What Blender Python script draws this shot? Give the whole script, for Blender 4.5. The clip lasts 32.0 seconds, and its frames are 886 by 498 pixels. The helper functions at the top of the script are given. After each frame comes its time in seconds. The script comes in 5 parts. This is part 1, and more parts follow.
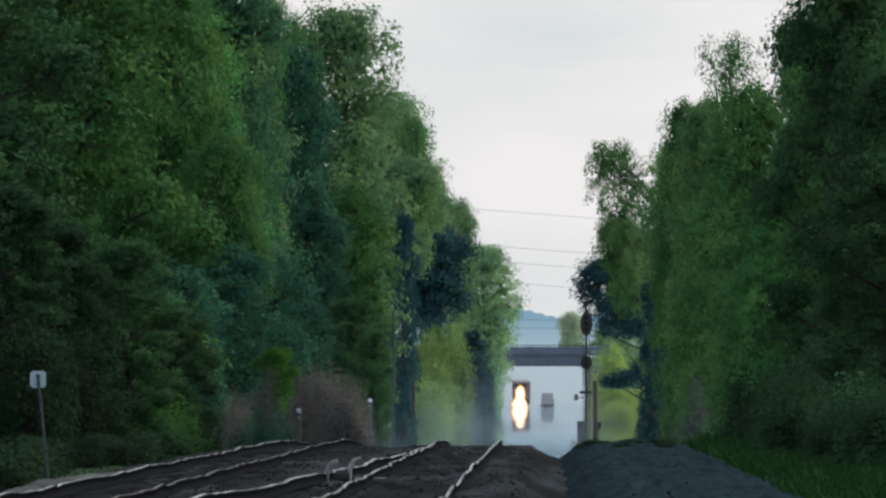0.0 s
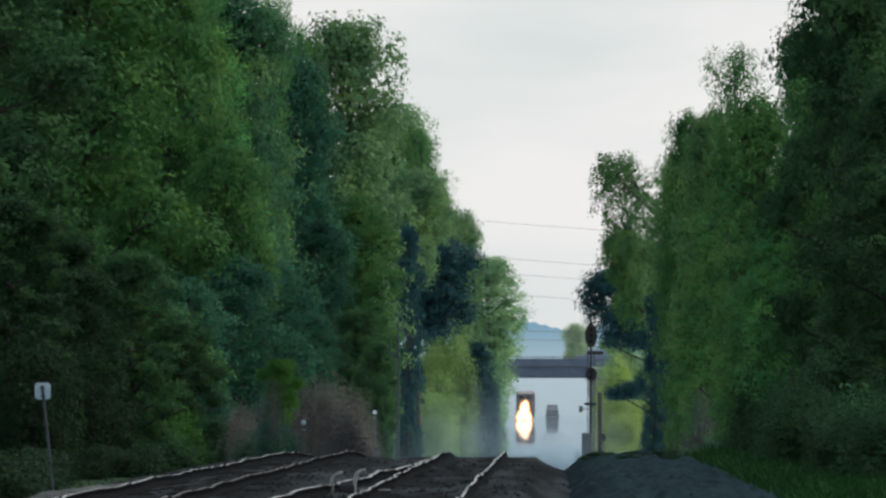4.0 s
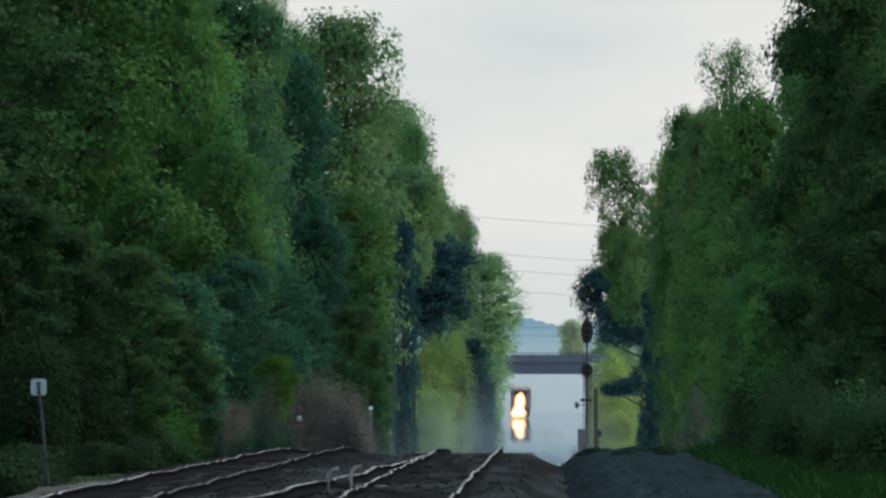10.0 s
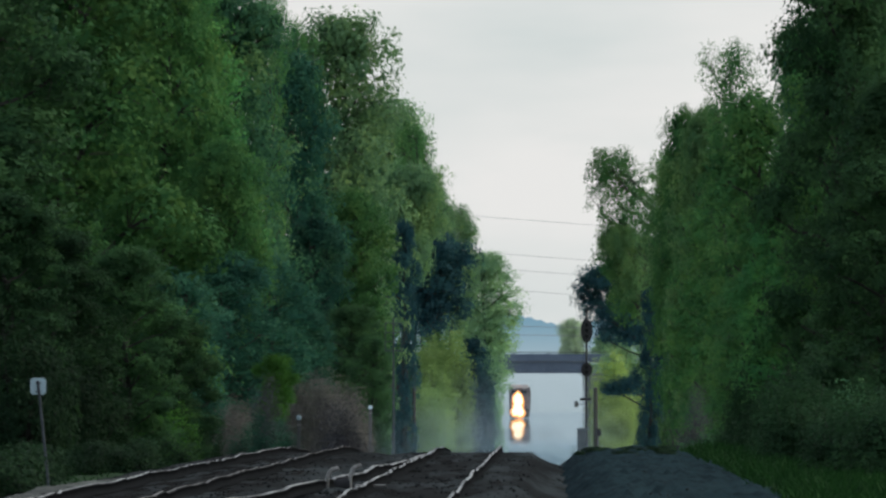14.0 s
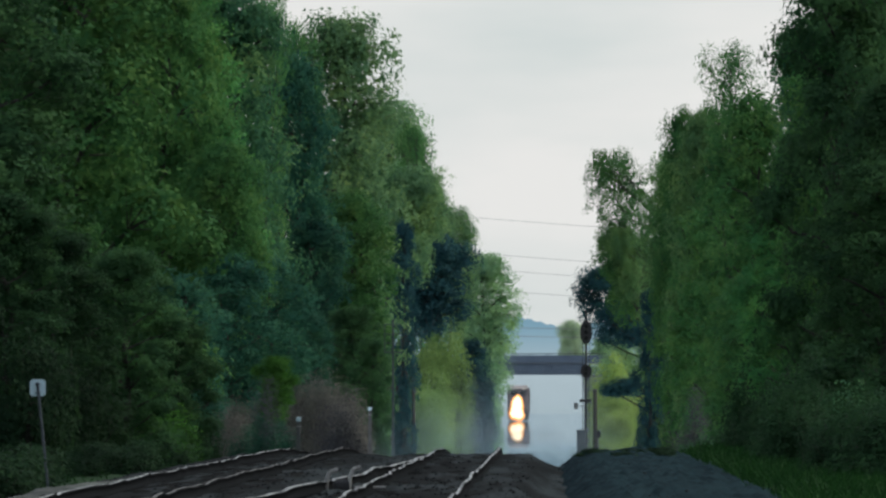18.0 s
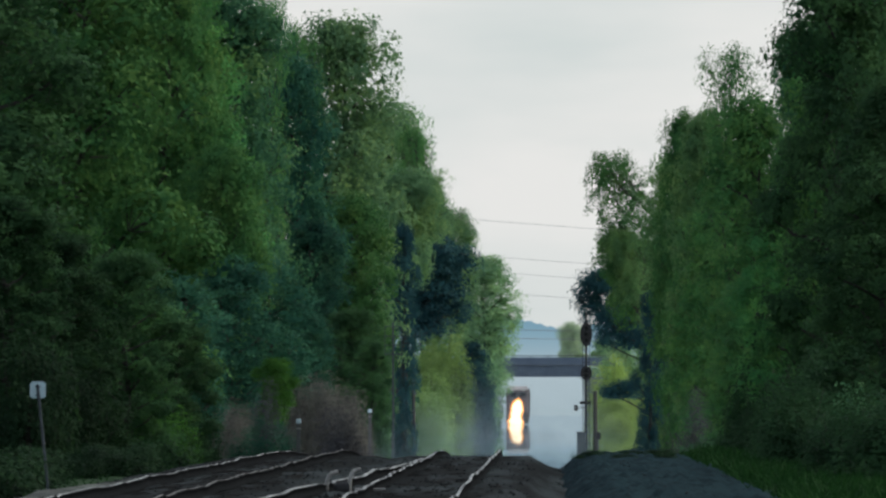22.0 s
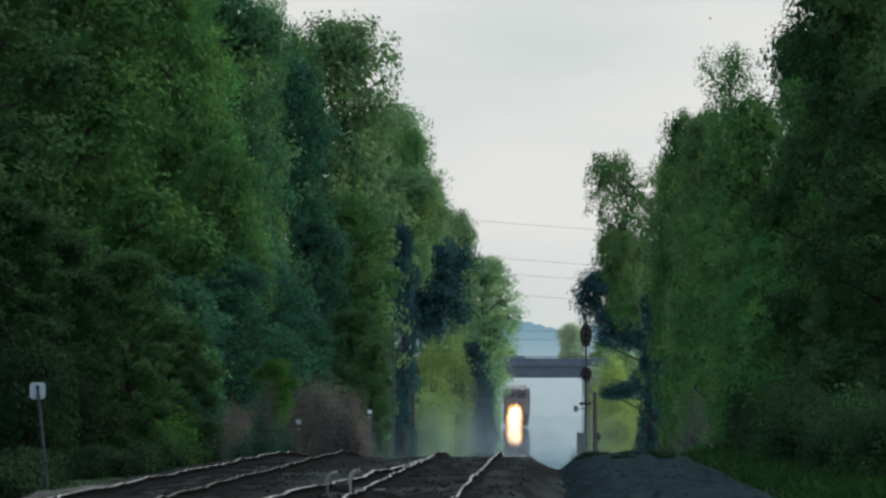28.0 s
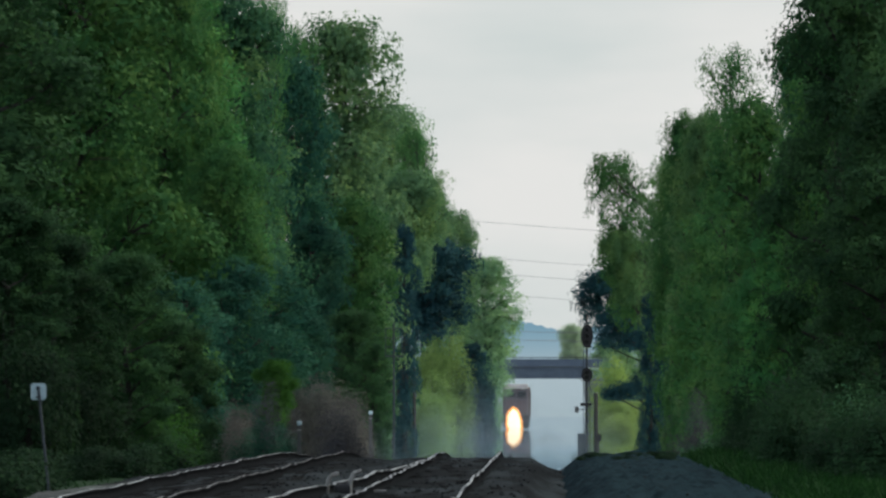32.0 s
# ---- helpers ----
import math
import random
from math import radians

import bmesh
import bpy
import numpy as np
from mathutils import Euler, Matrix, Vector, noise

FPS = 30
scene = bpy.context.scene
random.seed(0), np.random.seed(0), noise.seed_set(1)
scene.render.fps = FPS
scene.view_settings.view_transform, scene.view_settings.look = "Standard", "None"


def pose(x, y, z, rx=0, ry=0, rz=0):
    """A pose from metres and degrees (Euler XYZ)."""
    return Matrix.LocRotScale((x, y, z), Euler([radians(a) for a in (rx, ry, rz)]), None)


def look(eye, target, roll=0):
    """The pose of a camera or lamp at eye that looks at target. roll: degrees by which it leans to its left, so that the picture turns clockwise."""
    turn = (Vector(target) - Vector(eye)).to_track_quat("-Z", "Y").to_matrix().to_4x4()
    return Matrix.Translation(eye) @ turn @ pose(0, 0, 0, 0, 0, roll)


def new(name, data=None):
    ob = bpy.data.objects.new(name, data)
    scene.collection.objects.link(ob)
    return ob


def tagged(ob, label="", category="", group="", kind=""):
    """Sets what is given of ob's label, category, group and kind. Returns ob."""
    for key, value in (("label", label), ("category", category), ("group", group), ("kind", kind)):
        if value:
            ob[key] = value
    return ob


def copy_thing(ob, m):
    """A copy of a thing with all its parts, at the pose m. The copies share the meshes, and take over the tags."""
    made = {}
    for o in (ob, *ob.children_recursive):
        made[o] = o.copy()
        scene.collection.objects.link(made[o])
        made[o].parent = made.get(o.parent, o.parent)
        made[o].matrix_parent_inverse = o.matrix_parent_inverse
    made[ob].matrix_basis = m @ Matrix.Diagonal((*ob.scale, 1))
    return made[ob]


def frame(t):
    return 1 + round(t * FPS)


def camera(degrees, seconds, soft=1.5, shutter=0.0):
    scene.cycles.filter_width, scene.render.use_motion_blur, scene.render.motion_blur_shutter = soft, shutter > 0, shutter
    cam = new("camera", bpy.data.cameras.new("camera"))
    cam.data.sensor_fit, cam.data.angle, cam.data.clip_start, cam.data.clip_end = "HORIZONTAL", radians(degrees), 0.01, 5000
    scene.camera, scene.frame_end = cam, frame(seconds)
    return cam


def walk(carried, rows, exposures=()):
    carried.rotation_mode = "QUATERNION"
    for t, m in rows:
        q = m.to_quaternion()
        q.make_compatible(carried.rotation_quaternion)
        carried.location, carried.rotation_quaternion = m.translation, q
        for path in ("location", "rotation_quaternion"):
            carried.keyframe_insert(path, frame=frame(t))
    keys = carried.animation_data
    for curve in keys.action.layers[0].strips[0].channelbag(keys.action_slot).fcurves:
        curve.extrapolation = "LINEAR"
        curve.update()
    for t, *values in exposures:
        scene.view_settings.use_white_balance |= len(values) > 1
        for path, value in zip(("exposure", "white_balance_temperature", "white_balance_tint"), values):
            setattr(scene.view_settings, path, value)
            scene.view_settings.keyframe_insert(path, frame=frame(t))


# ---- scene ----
cam = camera(4.0, 32.0, soft=2.55)
walk(cam, [
    (0, pose(0, 0, 1.4, 90.6176, 0, -0.0020)), (0.5, pose(0, 0, 1.4, 90.6429, 0, -0.0013)), (1, pose(0, 0, 1.4, 90.6459, 0, -0.0038)),
    (1.5, pose(0, 0, 1.4, 90.6441, 0, 0.0064)), (2, pose(0, 0, 1.4, 90.6424, 0, 0.0214)), (2.5, pose(0, 0, 1.4, 90.6513, 0, 0.0071)),
    (3, pose(0, 0, 1.4, 90.6630, 0, 0.0138)), (3.5, pose(0, 0, 1.4, 90.6707, 0, 0.0194)), (5.5, pose(0, 0, 1.4, 90.6648, 0, 0.0176)),
    (6, pose(0, 0, 1.4, 90.6602, 0, 0.0181)), (6.5, pose(0, 0, 1.4, 90.6572, 0, 0.0153)), (7, pose(0, 0, 1.4, 90.6556, 0, 0.0005)),
    (7.5, pose(0, 0, 1.4, 90.6559, 0, -0.0005)), (8, pose(0, 0, 1.4, 90.6526, 0, 0.0018)), (8.5, pose(0, 0, 1.4, 90.6515, 0, 0.0010)),
    (9, pose(0, 0, 1.4, 90.6533, 0, 0.0003)), (9.5, pose(0, 0, 1.4, 90.6551, 0, -0.0018)), (10, pose(0, 0, 1.4, 90.6528, 0, 0.0008)),
    (10.5, pose(0, 0, 1.4, 90.6513, 0, -0.0033)), (11, pose(0, 0, 1.4, 90.6490, 0, -0.0015)), (11.5, pose(0, 0, 1.4, 90.6492, 0, -0.0033)),
    (12, pose(0, 0, 1.4, 90.6472, 0, -0.0033)), (12.5, pose(0, 0, 1.4, 90.6472, 0, -0.0069)), (13, pose(0, 0, 1.4, 90.6490, 0, 0.0008)),
    (13.5, pose(0, 0, 1.4, 90.6500, 0, 0.0000)), (14, pose(0, 0, 1.4, 90.6490, 0, -0.0010)), (14.5, pose(0, 0, 1.4, 90.6485, 0, 0.0005)),
    (16.5, pose(0, 0, 1.4, 90.6510, 0, -0.0023)), (17, pose(0, 0, 1.4, 90.6533, 0, -0.0082)), (17.5, pose(0, 0, 1.4, 90.6566, 0, -0.0066)),
    (18, pose(0, 0, 1.4, 90.6559, 0, -0.0033)), (18.5, pose(0, 0, 1.4, 90.6584, 0, -0.0038)), (19, pose(0, 0, 1.4, 90.6623, 0, -0.0008)),
    (19.5, pose(0, 0, 1.4, 90.6612, 0, 0.0020)), (20, pose(0, 0, 1.4, 90.6646, 0, 0.0003)), (20.5, pose(0, 0, 1.4, 90.6617, 0, 0.0013)),
    (21, pose(0, 0, 1.4, 90.6623, 0, 0.0008)), (21.5, pose(0, 0, 1.4, 90.6658, 0, -0.0031)), (22, pose(0, 0, 1.4, 90.6653, 0, -0.0028)),
    (22.5, pose(0, 0, 1.4, 90.6697, 0, -0.0018)), (23, pose(0, 0, 1.4, 90.6702, 0, -0.0041)), (23.5, pose(0, 0, 1.4, 90.6694, 0, -0.0028)),
    (24, pose(0, 0, 1.4, 90.6630, 0, -0.0018)), (24.5, pose(0, 0, 1.4, 90.6666, 0, -0.0015)), (25, pose(0, 0, 1.4, 90.6702, 0, -0.0048)),
    (25.5, pose(0, 0, 1.4, 90.6712, 0, -0.0005)), (27.5, pose(0, 0, 1.4, 90.6699, 0, -0.0061)), (28, pose(0, 0, 1.4, 90.6691, 0, -0.0038)),
    (28.5, pose(0, 0, 1.4, 90.6679, 0, -0.0013)), (29, pose(0, 0, 1.4, 90.6674, 0, -0.0079)), (29.5, pose(0, 0, 1.4, 90.6691, 0, -0.0097)),
    (30, pose(0, 0, 1.4, 90.6717, 0, -0.0033)), (30.5, pose(0, 0, 1.4, 90.6717, 0, -0.0018)), (31, pose(0, 0, 1.4, 90.6686, 0, -0.0079)),
    (31.5, pose(0, 0, 1.4, 90.6712, 0, -0.0064)), (32, pose(0, 0, 1.4, 90.6730, 0, 0.0003)),
], exposures=[(0, 0.14, 6500, 12), (3, 0.15, 6500, 10), (8, 0.08, 6500, 8.5), (20, 0.04, 6500, 7.5), (32, 0.0, 6500, 7)])

# ---- world, sun ----
def build_world():
    world = bpy.data.worlds.new("overcast_sky")
    scene.world = world
    world.use_nodes = True
    nt = world.node_tree
    nt.nodes.clear()
    out = nt.nodes.new("ShaderNodeOutputWorld")
    sky = nt.nodes.new("ShaderNodeTexSky")
    sky.sky_type, sky.sun_disc = "NISHITA", False
    sky.sun_elevation, sky.sun_rotation = radians(SUN_HEIGHT), radians(SUN_TURN)
    blue = nt.nodes.new("ShaderNodeBackground")
    blue.inputs[1].default_value = 0.15
    nt.links.new(sky.outputs[0], blue.inputs[0])
    # cloud deck: long soft bands, almost white
    co = nt.nodes.new("ShaderNodeTexCoord")
    mp = nt.nodes.new("ShaderNodeMapping")
    mp.inputs["Scale"].default_value = (26, 26, 95)
    ns = nt.nodes.new("ShaderNodeTexNoise")
    ns.inputs["Scale"].default_value, ns.inputs["Detail"].default_value = 1.0, 4.0
    rp = nt.nodes.new("ShaderNodeValToRGB")
    rp.color_ramp.elements[0].position, rp.color_ramp.elements[0].color = 0.36, (0.68, 0.725, 0.735, 1)
    rp.color_ramp.elements[1].position, rp.color_ramp.elements[1].color = 0.66, (0.85, 0.84, 0.84, 1)
    cloud = nt.nodes.new("ShaderNodeBackground")
    cloud.inputs[1].default_value = 0.93
    nt.links.new(co.outputs["Generated"], mp.inputs[0])
    nt.links.new(mp.outputs[0], ns.inputs[0])
    nt.links.new(ns.outputs[0], rp.inputs[0])
    nt.links.new(rp.outputs[0], cloud.inputs[0])
    mix = nt.nodes.new("ShaderNodeMixShader")
    up = nt.nodes.new("ShaderNodeSeparateXYZ")
    deck = nt.nodes.new("ShaderNodeMapRange")
    deck.inputs["From Min"].default_value, deck.inputs["From Max"].default_value = 0.06, 0.7
    deck.inputs["To Min"].default_value, deck.inputs["To Max"].default_value = 0.95, 0.3
    nt.links.new(co.outputs["Generated"], up.inputs[0])
    nt.links.new(up.outputs[2], deck.inputs[0])
    nt.links.new(deck.outputs[0], mix.inputs[0])
    nt.links.new(blue.outputs[0], mix.inputs[1])
    nt.links.new(cloud.outputs[0], mix.inputs[2])
    nt.links.new(mix.outputs[0], out.inputs[0])


SUN_HEIGHT, SUN_TURN = 47, 72
build_world()
sun = new("sun", bpy.data.lights.new("sun", "SUN"))
sun.data.energy, sun.data.angle, sun.data.color = 2.2, radians(12), (1.0, 0.93, 0.74)
sun.matrix_world = look((75, 25, 85), (0, 0, 0))


# ---- materials ----
def nodes_of(name):
    m = bpy.data.materials.new(name)
    m.use_nodes = True
    nt = m.node_tree
    return m, nt, nt.nodes["Principled BSDF"], nt.nodes["Material Output"]


def surface(name, dark, light, rough=0.7, metal=0.0, scale=3.0, bump=0.3, fine=40.0, emit=None, power=0.0, gloss=0.5, streak=1.0, low=0.45, high=0.95):
    """A surface with variation at two scales and a fine relief."""
    m, nt, p, out = nodes_of(name)
    co = nt.nodes.new("ShaderNodeTexCoord")
    big, small = nt.nodes.new("ShaderNodeTexNoise"), nt.nodes.new("ShaderNodeTexNoise")
    big.inputs["Scale"].default_value, big.inputs["Detail"].default_value = scale, 5
    small.inputs["Scale"].default_value, small.inputs["Detail"].default_value = fine, 3
    add = nt.nodes.new("ShaderNodeMath")
    add.operation = "MULTIPLY_ADD"
    add.inputs[1].default_value = 0.45
    ramp = nt.nodes.new("ShaderNodeValToRGB")
    ramp.color_ramp.elements[0].position, ramp.color_ramp.elements[0].color = low, (*dark, 1)
    ramp.color_ramp.elements[1].position, ramp.color_ramp.elements[1].color = high, (*light, 1)
    mp = nt.nodes.new("ShaderNodeMapping")
    mp.inputs["Scale"].default_value = (1, streak, 1)
    nt.links.new(co.outputs["Object"], mp.inputs[0])
    nt.links.new(mp.outputs[0], big.inputs[0])
    nt.links.new(co.outputs["Object"], small.inputs[0])
    nt.links.new(small.outputs[0], add.inputs[0])
    nt.links.new(big.outputs[0], add.inputs[2])
    nt.links.new(add.outputs[0], ramp.inputs[0])
    nt.links.new(ramp.outputs[0], p.inputs["Base Color"])
    p.inputs["Roughness"].default_value, p.inputs["Metallic"].default_value = rough, metal
    p.inputs["Specular IOR Level"].default_value = gloss
    if bump:
        b = nt.nodes.new("ShaderNodeBump")
        b.inputs["Strength"].default_value, b.inputs["Distance"].default_value = bump, 0.02
        nt.links.new(small.outputs[0], b.inputs["Height"])
        nt.links.new(b.outputs[0], p.inputs["Normal"])
    if emit:
        p.inputs["Emission Color"].default_value, p.inputs["Emission Strength"].default_value = (*emit, 1), power
    return m


def foliage(name, a, b, c, through_light=0.35, speckle=0.35):
    """Leaves: three tones leaf by leaf, a drift of tone over the crown, and light that passes through."""
    m, nt, p, out = nodes_of(name)
    geo, info, co = nt.nodes.new("ShaderNodeNewGeometry"), nt.nodes.new("ShaderNodeObjectInfo"), nt.nodes.new("ShaderNodeTexCoord")
    ns = nt.nodes.new("ShaderNodeTexNoise")
    ns.inputs["Scale"].default_value, ns.inputs["Detail"].default_value = 0.35, 3
    nt.links.new(co.outputs["Object"], ns.inputs[0])
    mixv = nt.nodes.new("ShaderNodeMath")
    mixv.operation = "MULTIPLY_ADD"
    mixv.inputs[1].default_value = speckle
    nt.links.new(geo.outputs["Random Per Island"], mixv.inputs[0])
    sub = nt.nodes.new("ShaderNodeMath")
    sub.operation = "MULTIPLY_ADD"
    sub.inputs[1].default_value, sub.inputs[2].default_value = 1.8, -0.6
    nt.links.new(ns.outputs[0], sub.inputs[0])
    nt.links.new(sub.outputs[0], mixv.inputs[2])
    ramp = nt.nodes.new("ShaderNodeValToRGB")
    ramp.color_ramp.elements[0].position, ramp.color_ramp.elements[0].color = 0.1, (*a, 1)
    ramp.color_ramp.elements[1].position, ramp.color_ramp.elements[1].color = 0.9, (*c, 1)
    e = ramp.color_ramp.elements.new(0.5)
    e.color = (*b, 1)
    nt.links.new(mixv.outputs[0], ramp.inputs[0])
    hsv = nt.nodes.new("ShaderNodeHueSaturation")
    vary = nt.nodes.new("ShaderNodeMapRange")
    vary.inputs["To Min"].default_value, vary.inputs["To Max"].default_value = 0.75, 1.25
    nt.links.new(info.outputs["Random"], vary.inputs[0])
    nt.links.new(vary.outputs[0], hsv.inputs["Value"])
    nt.links.new(ramp.outputs[0], hsv.inputs["Color"])
    nt.links.new(hsv.outputs[0], p.inputs["Base Color"])
    p.inputs["Roughness"].default_value = 0.6
    p.inputs["Specular IOR Level"].default_value = 0.03
    tr, mix = nt.nodes.new("ShaderNodeBsdfTranslucent"), nt.nodes.new("ShaderNodeMixShader")
    nt.links.new(hsv.outputs[0], tr.inputs[0])
    mix.inputs[0].default_value = through_light
    nt.links.new(p.outputs[0], mix.inputs[1])
    nt.links.new(tr.outputs[0], mix.inputs[2])
    nt.links.new(mix.outputs[0], out.inputs[0])
    return m


LEAF_MID = foliage("leaves_green", (0.0342, 0.107, 0.0652), (0.0626, 0.164, 0.0808), (0.126, 0.233, 0.0808))
LEAF_NEAR = foliage("leaves_deep_green", (0.0386, 0.142, 0.054), (0.0659, 0.211, 0.0663), (0.119, 0.285, 0.0714))
LEAF_OLIVE = foliage("leaves_olive", (0.0416, 0.138, 0.0549), (0.0767, 0.202, 0.0634), (0.134, 0.264, 0.0731))
# three darkened leaf tones: the shade of the woods is in their colour
LEAF_UNDER = foliage("leaves_shaded_undergrowth", (0.013, 0.0314, 0.0172), (0.0198, 0.047, 0.0211), (0.0321, 0.0739, 0.0239), 0.4, 0.18)
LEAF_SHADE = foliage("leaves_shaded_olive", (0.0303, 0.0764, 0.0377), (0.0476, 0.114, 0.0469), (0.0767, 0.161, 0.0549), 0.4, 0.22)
LEAF_DIM = foliage("leaves_deep_shade_olive", (0.0182, 0.046, 0.0232), (0.027, 0.0678, 0.0295), (0.0423, 0.102, 0.0326), 0.4, 0.2)
# teal leaf tone imitates bluish shade inside the crowns
LEAF_TEAL = foliage("leaves_teal_shade", (0.0188, 0.071, 0.0538), (0.0307, 0.102, 0.0633), (0.0569, 0.144, 0.0633), 0.3, 0.22)
# navy leaf tone paints deep shade, blued by haze
LEAF_BLUE_SHADE = foliage("leaves_blue_shade", (0.018, 0.057, 0.071), (0.027, 0.08, 0.092), (0.044, 0.12, 0.108), 0.12, 0.25)
# green lightened well past leaf tone: haze and sun are in the colour
LEAF_PALED = foliage("leaves_haze_paled", (0.162, 0.319, 0.184), (0.25, 0.433, 0.222), (0.362, 0.56, 0.234))
# two yellow leaf tones that carry a patch of sunlight in their colour
LEAF_FULL_SUN = foliage("leaves_full_sun_yellow", (0.21, 0.31, 0.09), (0.31, 0.44, 0.12), (0.42, 0.55, 0.15), 0.4)
LEAF_YELLOW = foliage("leaves_sunlit_yellow_green", (0.14, 0.235, 0.08), (0.21, 0.33, 0.105), (0.29, 0.42, 0.13), 0.4)
LEAF_FRESH = foliage("leaves_fresh_green", (0.033, 0.1, 0.019), (0.05, 0.14, 0.025), (0.077, 0.18, 0.033), 0.35, 0.22)
LEAF_BROWN = foliage("twigs_brown", (0.1, 0.103, 0.096), (0.136, 0.131, 0.115), (0.175, 0.16, 0.135), 0.25, 0.15)
# leaf green raised in tone to stand in for haze in the air
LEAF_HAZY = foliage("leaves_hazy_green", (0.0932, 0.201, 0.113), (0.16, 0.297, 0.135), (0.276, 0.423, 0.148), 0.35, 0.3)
# twig tone that paints the purple shadow of mound and dome
TWIG_SHADOW = foliage("twigs_shadow_purple", (0.05, 0.055, 0.064), (0.068, 0.07, 0.08), (0.09, 0.09, 0.096), 0.15, 0.2)
# brightened copy of the olive leaves, its sunlight put into the colour
LEAF_SUNNY = foliage("leaves_sunlit_olive", (0.075, 0.17, 0.075), (0.125, 0.245, 0.094), (0.195, 0.32, 0.108))
# far tree's leaves, with distance haze mixed into the yellow-green
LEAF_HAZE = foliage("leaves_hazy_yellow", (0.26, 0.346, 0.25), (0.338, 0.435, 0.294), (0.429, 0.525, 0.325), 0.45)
GRASS = foliage("grass_blades", (0.00765, 0.0299, 0.0085), (0.0127, 0.0475, 0.0119), (0.0221, 0.0686, 0.017), 0.3, 0.2)
# bark bleached to the haze's tone so the far trunk fades out
HAZE_BARK = surface("haze_tinted_bark", (0.3, 0.35, 0.37), (0.42, 0.47, 0.49), 0.9, scale=1.5, bump=0.3, fine=12)
BARK = surface("bark", (0.014, 0.014, 0.014), (0.04, 0.038, 0.035), 0.9, scale=1.5, bump=0.8, fine=12)
EARTH = surface("grassy_earth", (0.008, 0.021, 0.009), (0.018, 0.042, 0.016), 0.95, scale=0.25, bump=0.6, fine=4, gloss=0.04)
BALLAST = surface("ballast_stone", (0.0024, 0.0035, 0.0042), (0.026, 0.034, 0.038), 0.9, scale=1.1, bump=1.0, fine=5, gloss=0.04, streak=0.04, low=0.69, high=0.86)
STONE = surface("loose_stone", (0.01, 0.012, 0.014), (0.028, 0.033, 0.036), 0.85, scale=2, bump=0.4, fine=60, gloss=0.04)
CINDER = surface("cinder_road", (0.002, 0.008, 0.012), (0.014, 0.031, 0.038), 0.95, low=0.5, high=0.85, scale=0.5, bump=1.0, fine=9, gloss=0.015)
DUSTY = surface("pale_dusty_gravel", (0.02, 0.023, 0.024), (0.105, 0.115, 0.112), 0.95, scale=1.6, bump=1.0, fine=16, gloss=0.04, streak=0.15)
SLEEPER = surface("tarred_sleeper_wood", (0.006, 0.006, 0.007), (0.02, 0.02, 0.02), 0.9, scale=1.2, bump=0.6, fine=25, gloss=0.04)
# polished steel; dark and bright patches paint its glint broken by shimmer
RAIL_HEAD = surface("polished_rail_glints", (0.004, 0.0045, 0.005), (0.5, 0.51, 0.5), 0.45, 1.0, scale=1.3, bump=0.05, fine=3, streak=0.16, low=0.58, high=0.92)
RAIL_DULL = surface("dull_brown_rail_head", (0.02, 0.019, 0.018), (0.13, 0.125, 0.12), 0.6, 0.6, scale=1.3, bump=0.05, fine=3, streak=0.16)
RAIL_SIDE = surface("rusty_rail_side", (0.004, 0.005, 0.006), (0.010, 0.011, 0.013), 0.95, 0.0, scale=1.5, bump=0.4, fine=20, gloss=0.02)
DULL_STEEL = surface("dull_steel", (0.16, 0.16, 0.16), (0.3, 0.3, 0.29), 0.5, 0.7, scale=2, bump=0.2)
WORN_STEEL = surface("pale_worn_steel", (0.14, 0.14, 0.135), (0.4, 0.4, 0.385), 0.6, 0.0, scale=3, bump=0.2, low=0.55, high=0.9)
BLACK_METAL = surface("black_painted_metal", (0.006, 0.007, 0.009), (0.02, 0.021, 0.024), 0.6, 0.0, scale=2, bump=0.15)
# cabinet grey turned pale blue so haze is part of it
CABINET_PAINT = surface("hazed_cabinet_paint", (0.07, 0.09, 0.105), (0.12, 0.145, 0.16), 0.7, 0.0, scale=2, bump=0.15)
GREY_METAL = surface("weathered_grey_metal", (0.05, 0.056, 0.06), (0.1, 0.105, 0.105), 0.7, 0.0, scale=2, bump=0.15)
MAST = surface("dark_mast_paint", (0.008, 0.012, 0.016), (0.02, 0.027, 0.032), 0.7, 0.0, scale=2, bump=0.15)
TRUCK_GREY = surface("dark_grey_truck_paint", (0.24, 0.265, 0.295), (0.31, 0.335, 0.36), 0.6, 0.0, scale=1, bump=0)
POLE_WOOD = surface("weathered_pole_wood", (0.02, 0.024, 0.02), (0.07, 0.07, 0.06), 0.9, scale=1.0, bump=0.6, fine=20)
# white dimmed and blued: the plate's unlit side is in the colour
SIGN_PAINT = surface("dimmed_white_sign_paint", (0.36, 0.49, 0.55), (0.5, 0.66, 0.72), 0.6, scale=5, bump=0.05)
SIGN_POST = surface("blue_grey_post_paint", (0.02, 0.03, 0.04), (0.045, 0.06, 0.075), 0.7, scale=5, bump=0.1)
WHITE_PAINT = surface("white_sign_paint", (0.62, 0.63, 0.64), (0.82, 0.83, 0.83), 0.5, scale=4, bump=0.05)
# the girders' blue is distance haze put into their colour
GIRDER = surface("hazed_girder_paint", (0.07, 0.1, 0.15), (0.12, 0.16, 0.22), 0.7, 0.0, scale=0.5, bump=0.2, fine=3)
CONCRETE = surface("stained_concrete", (0.09, 0.105, 0.12), (0.17, 0.19, 0.205), 0.9, scale=0.4, bump=0.4, fine=5)
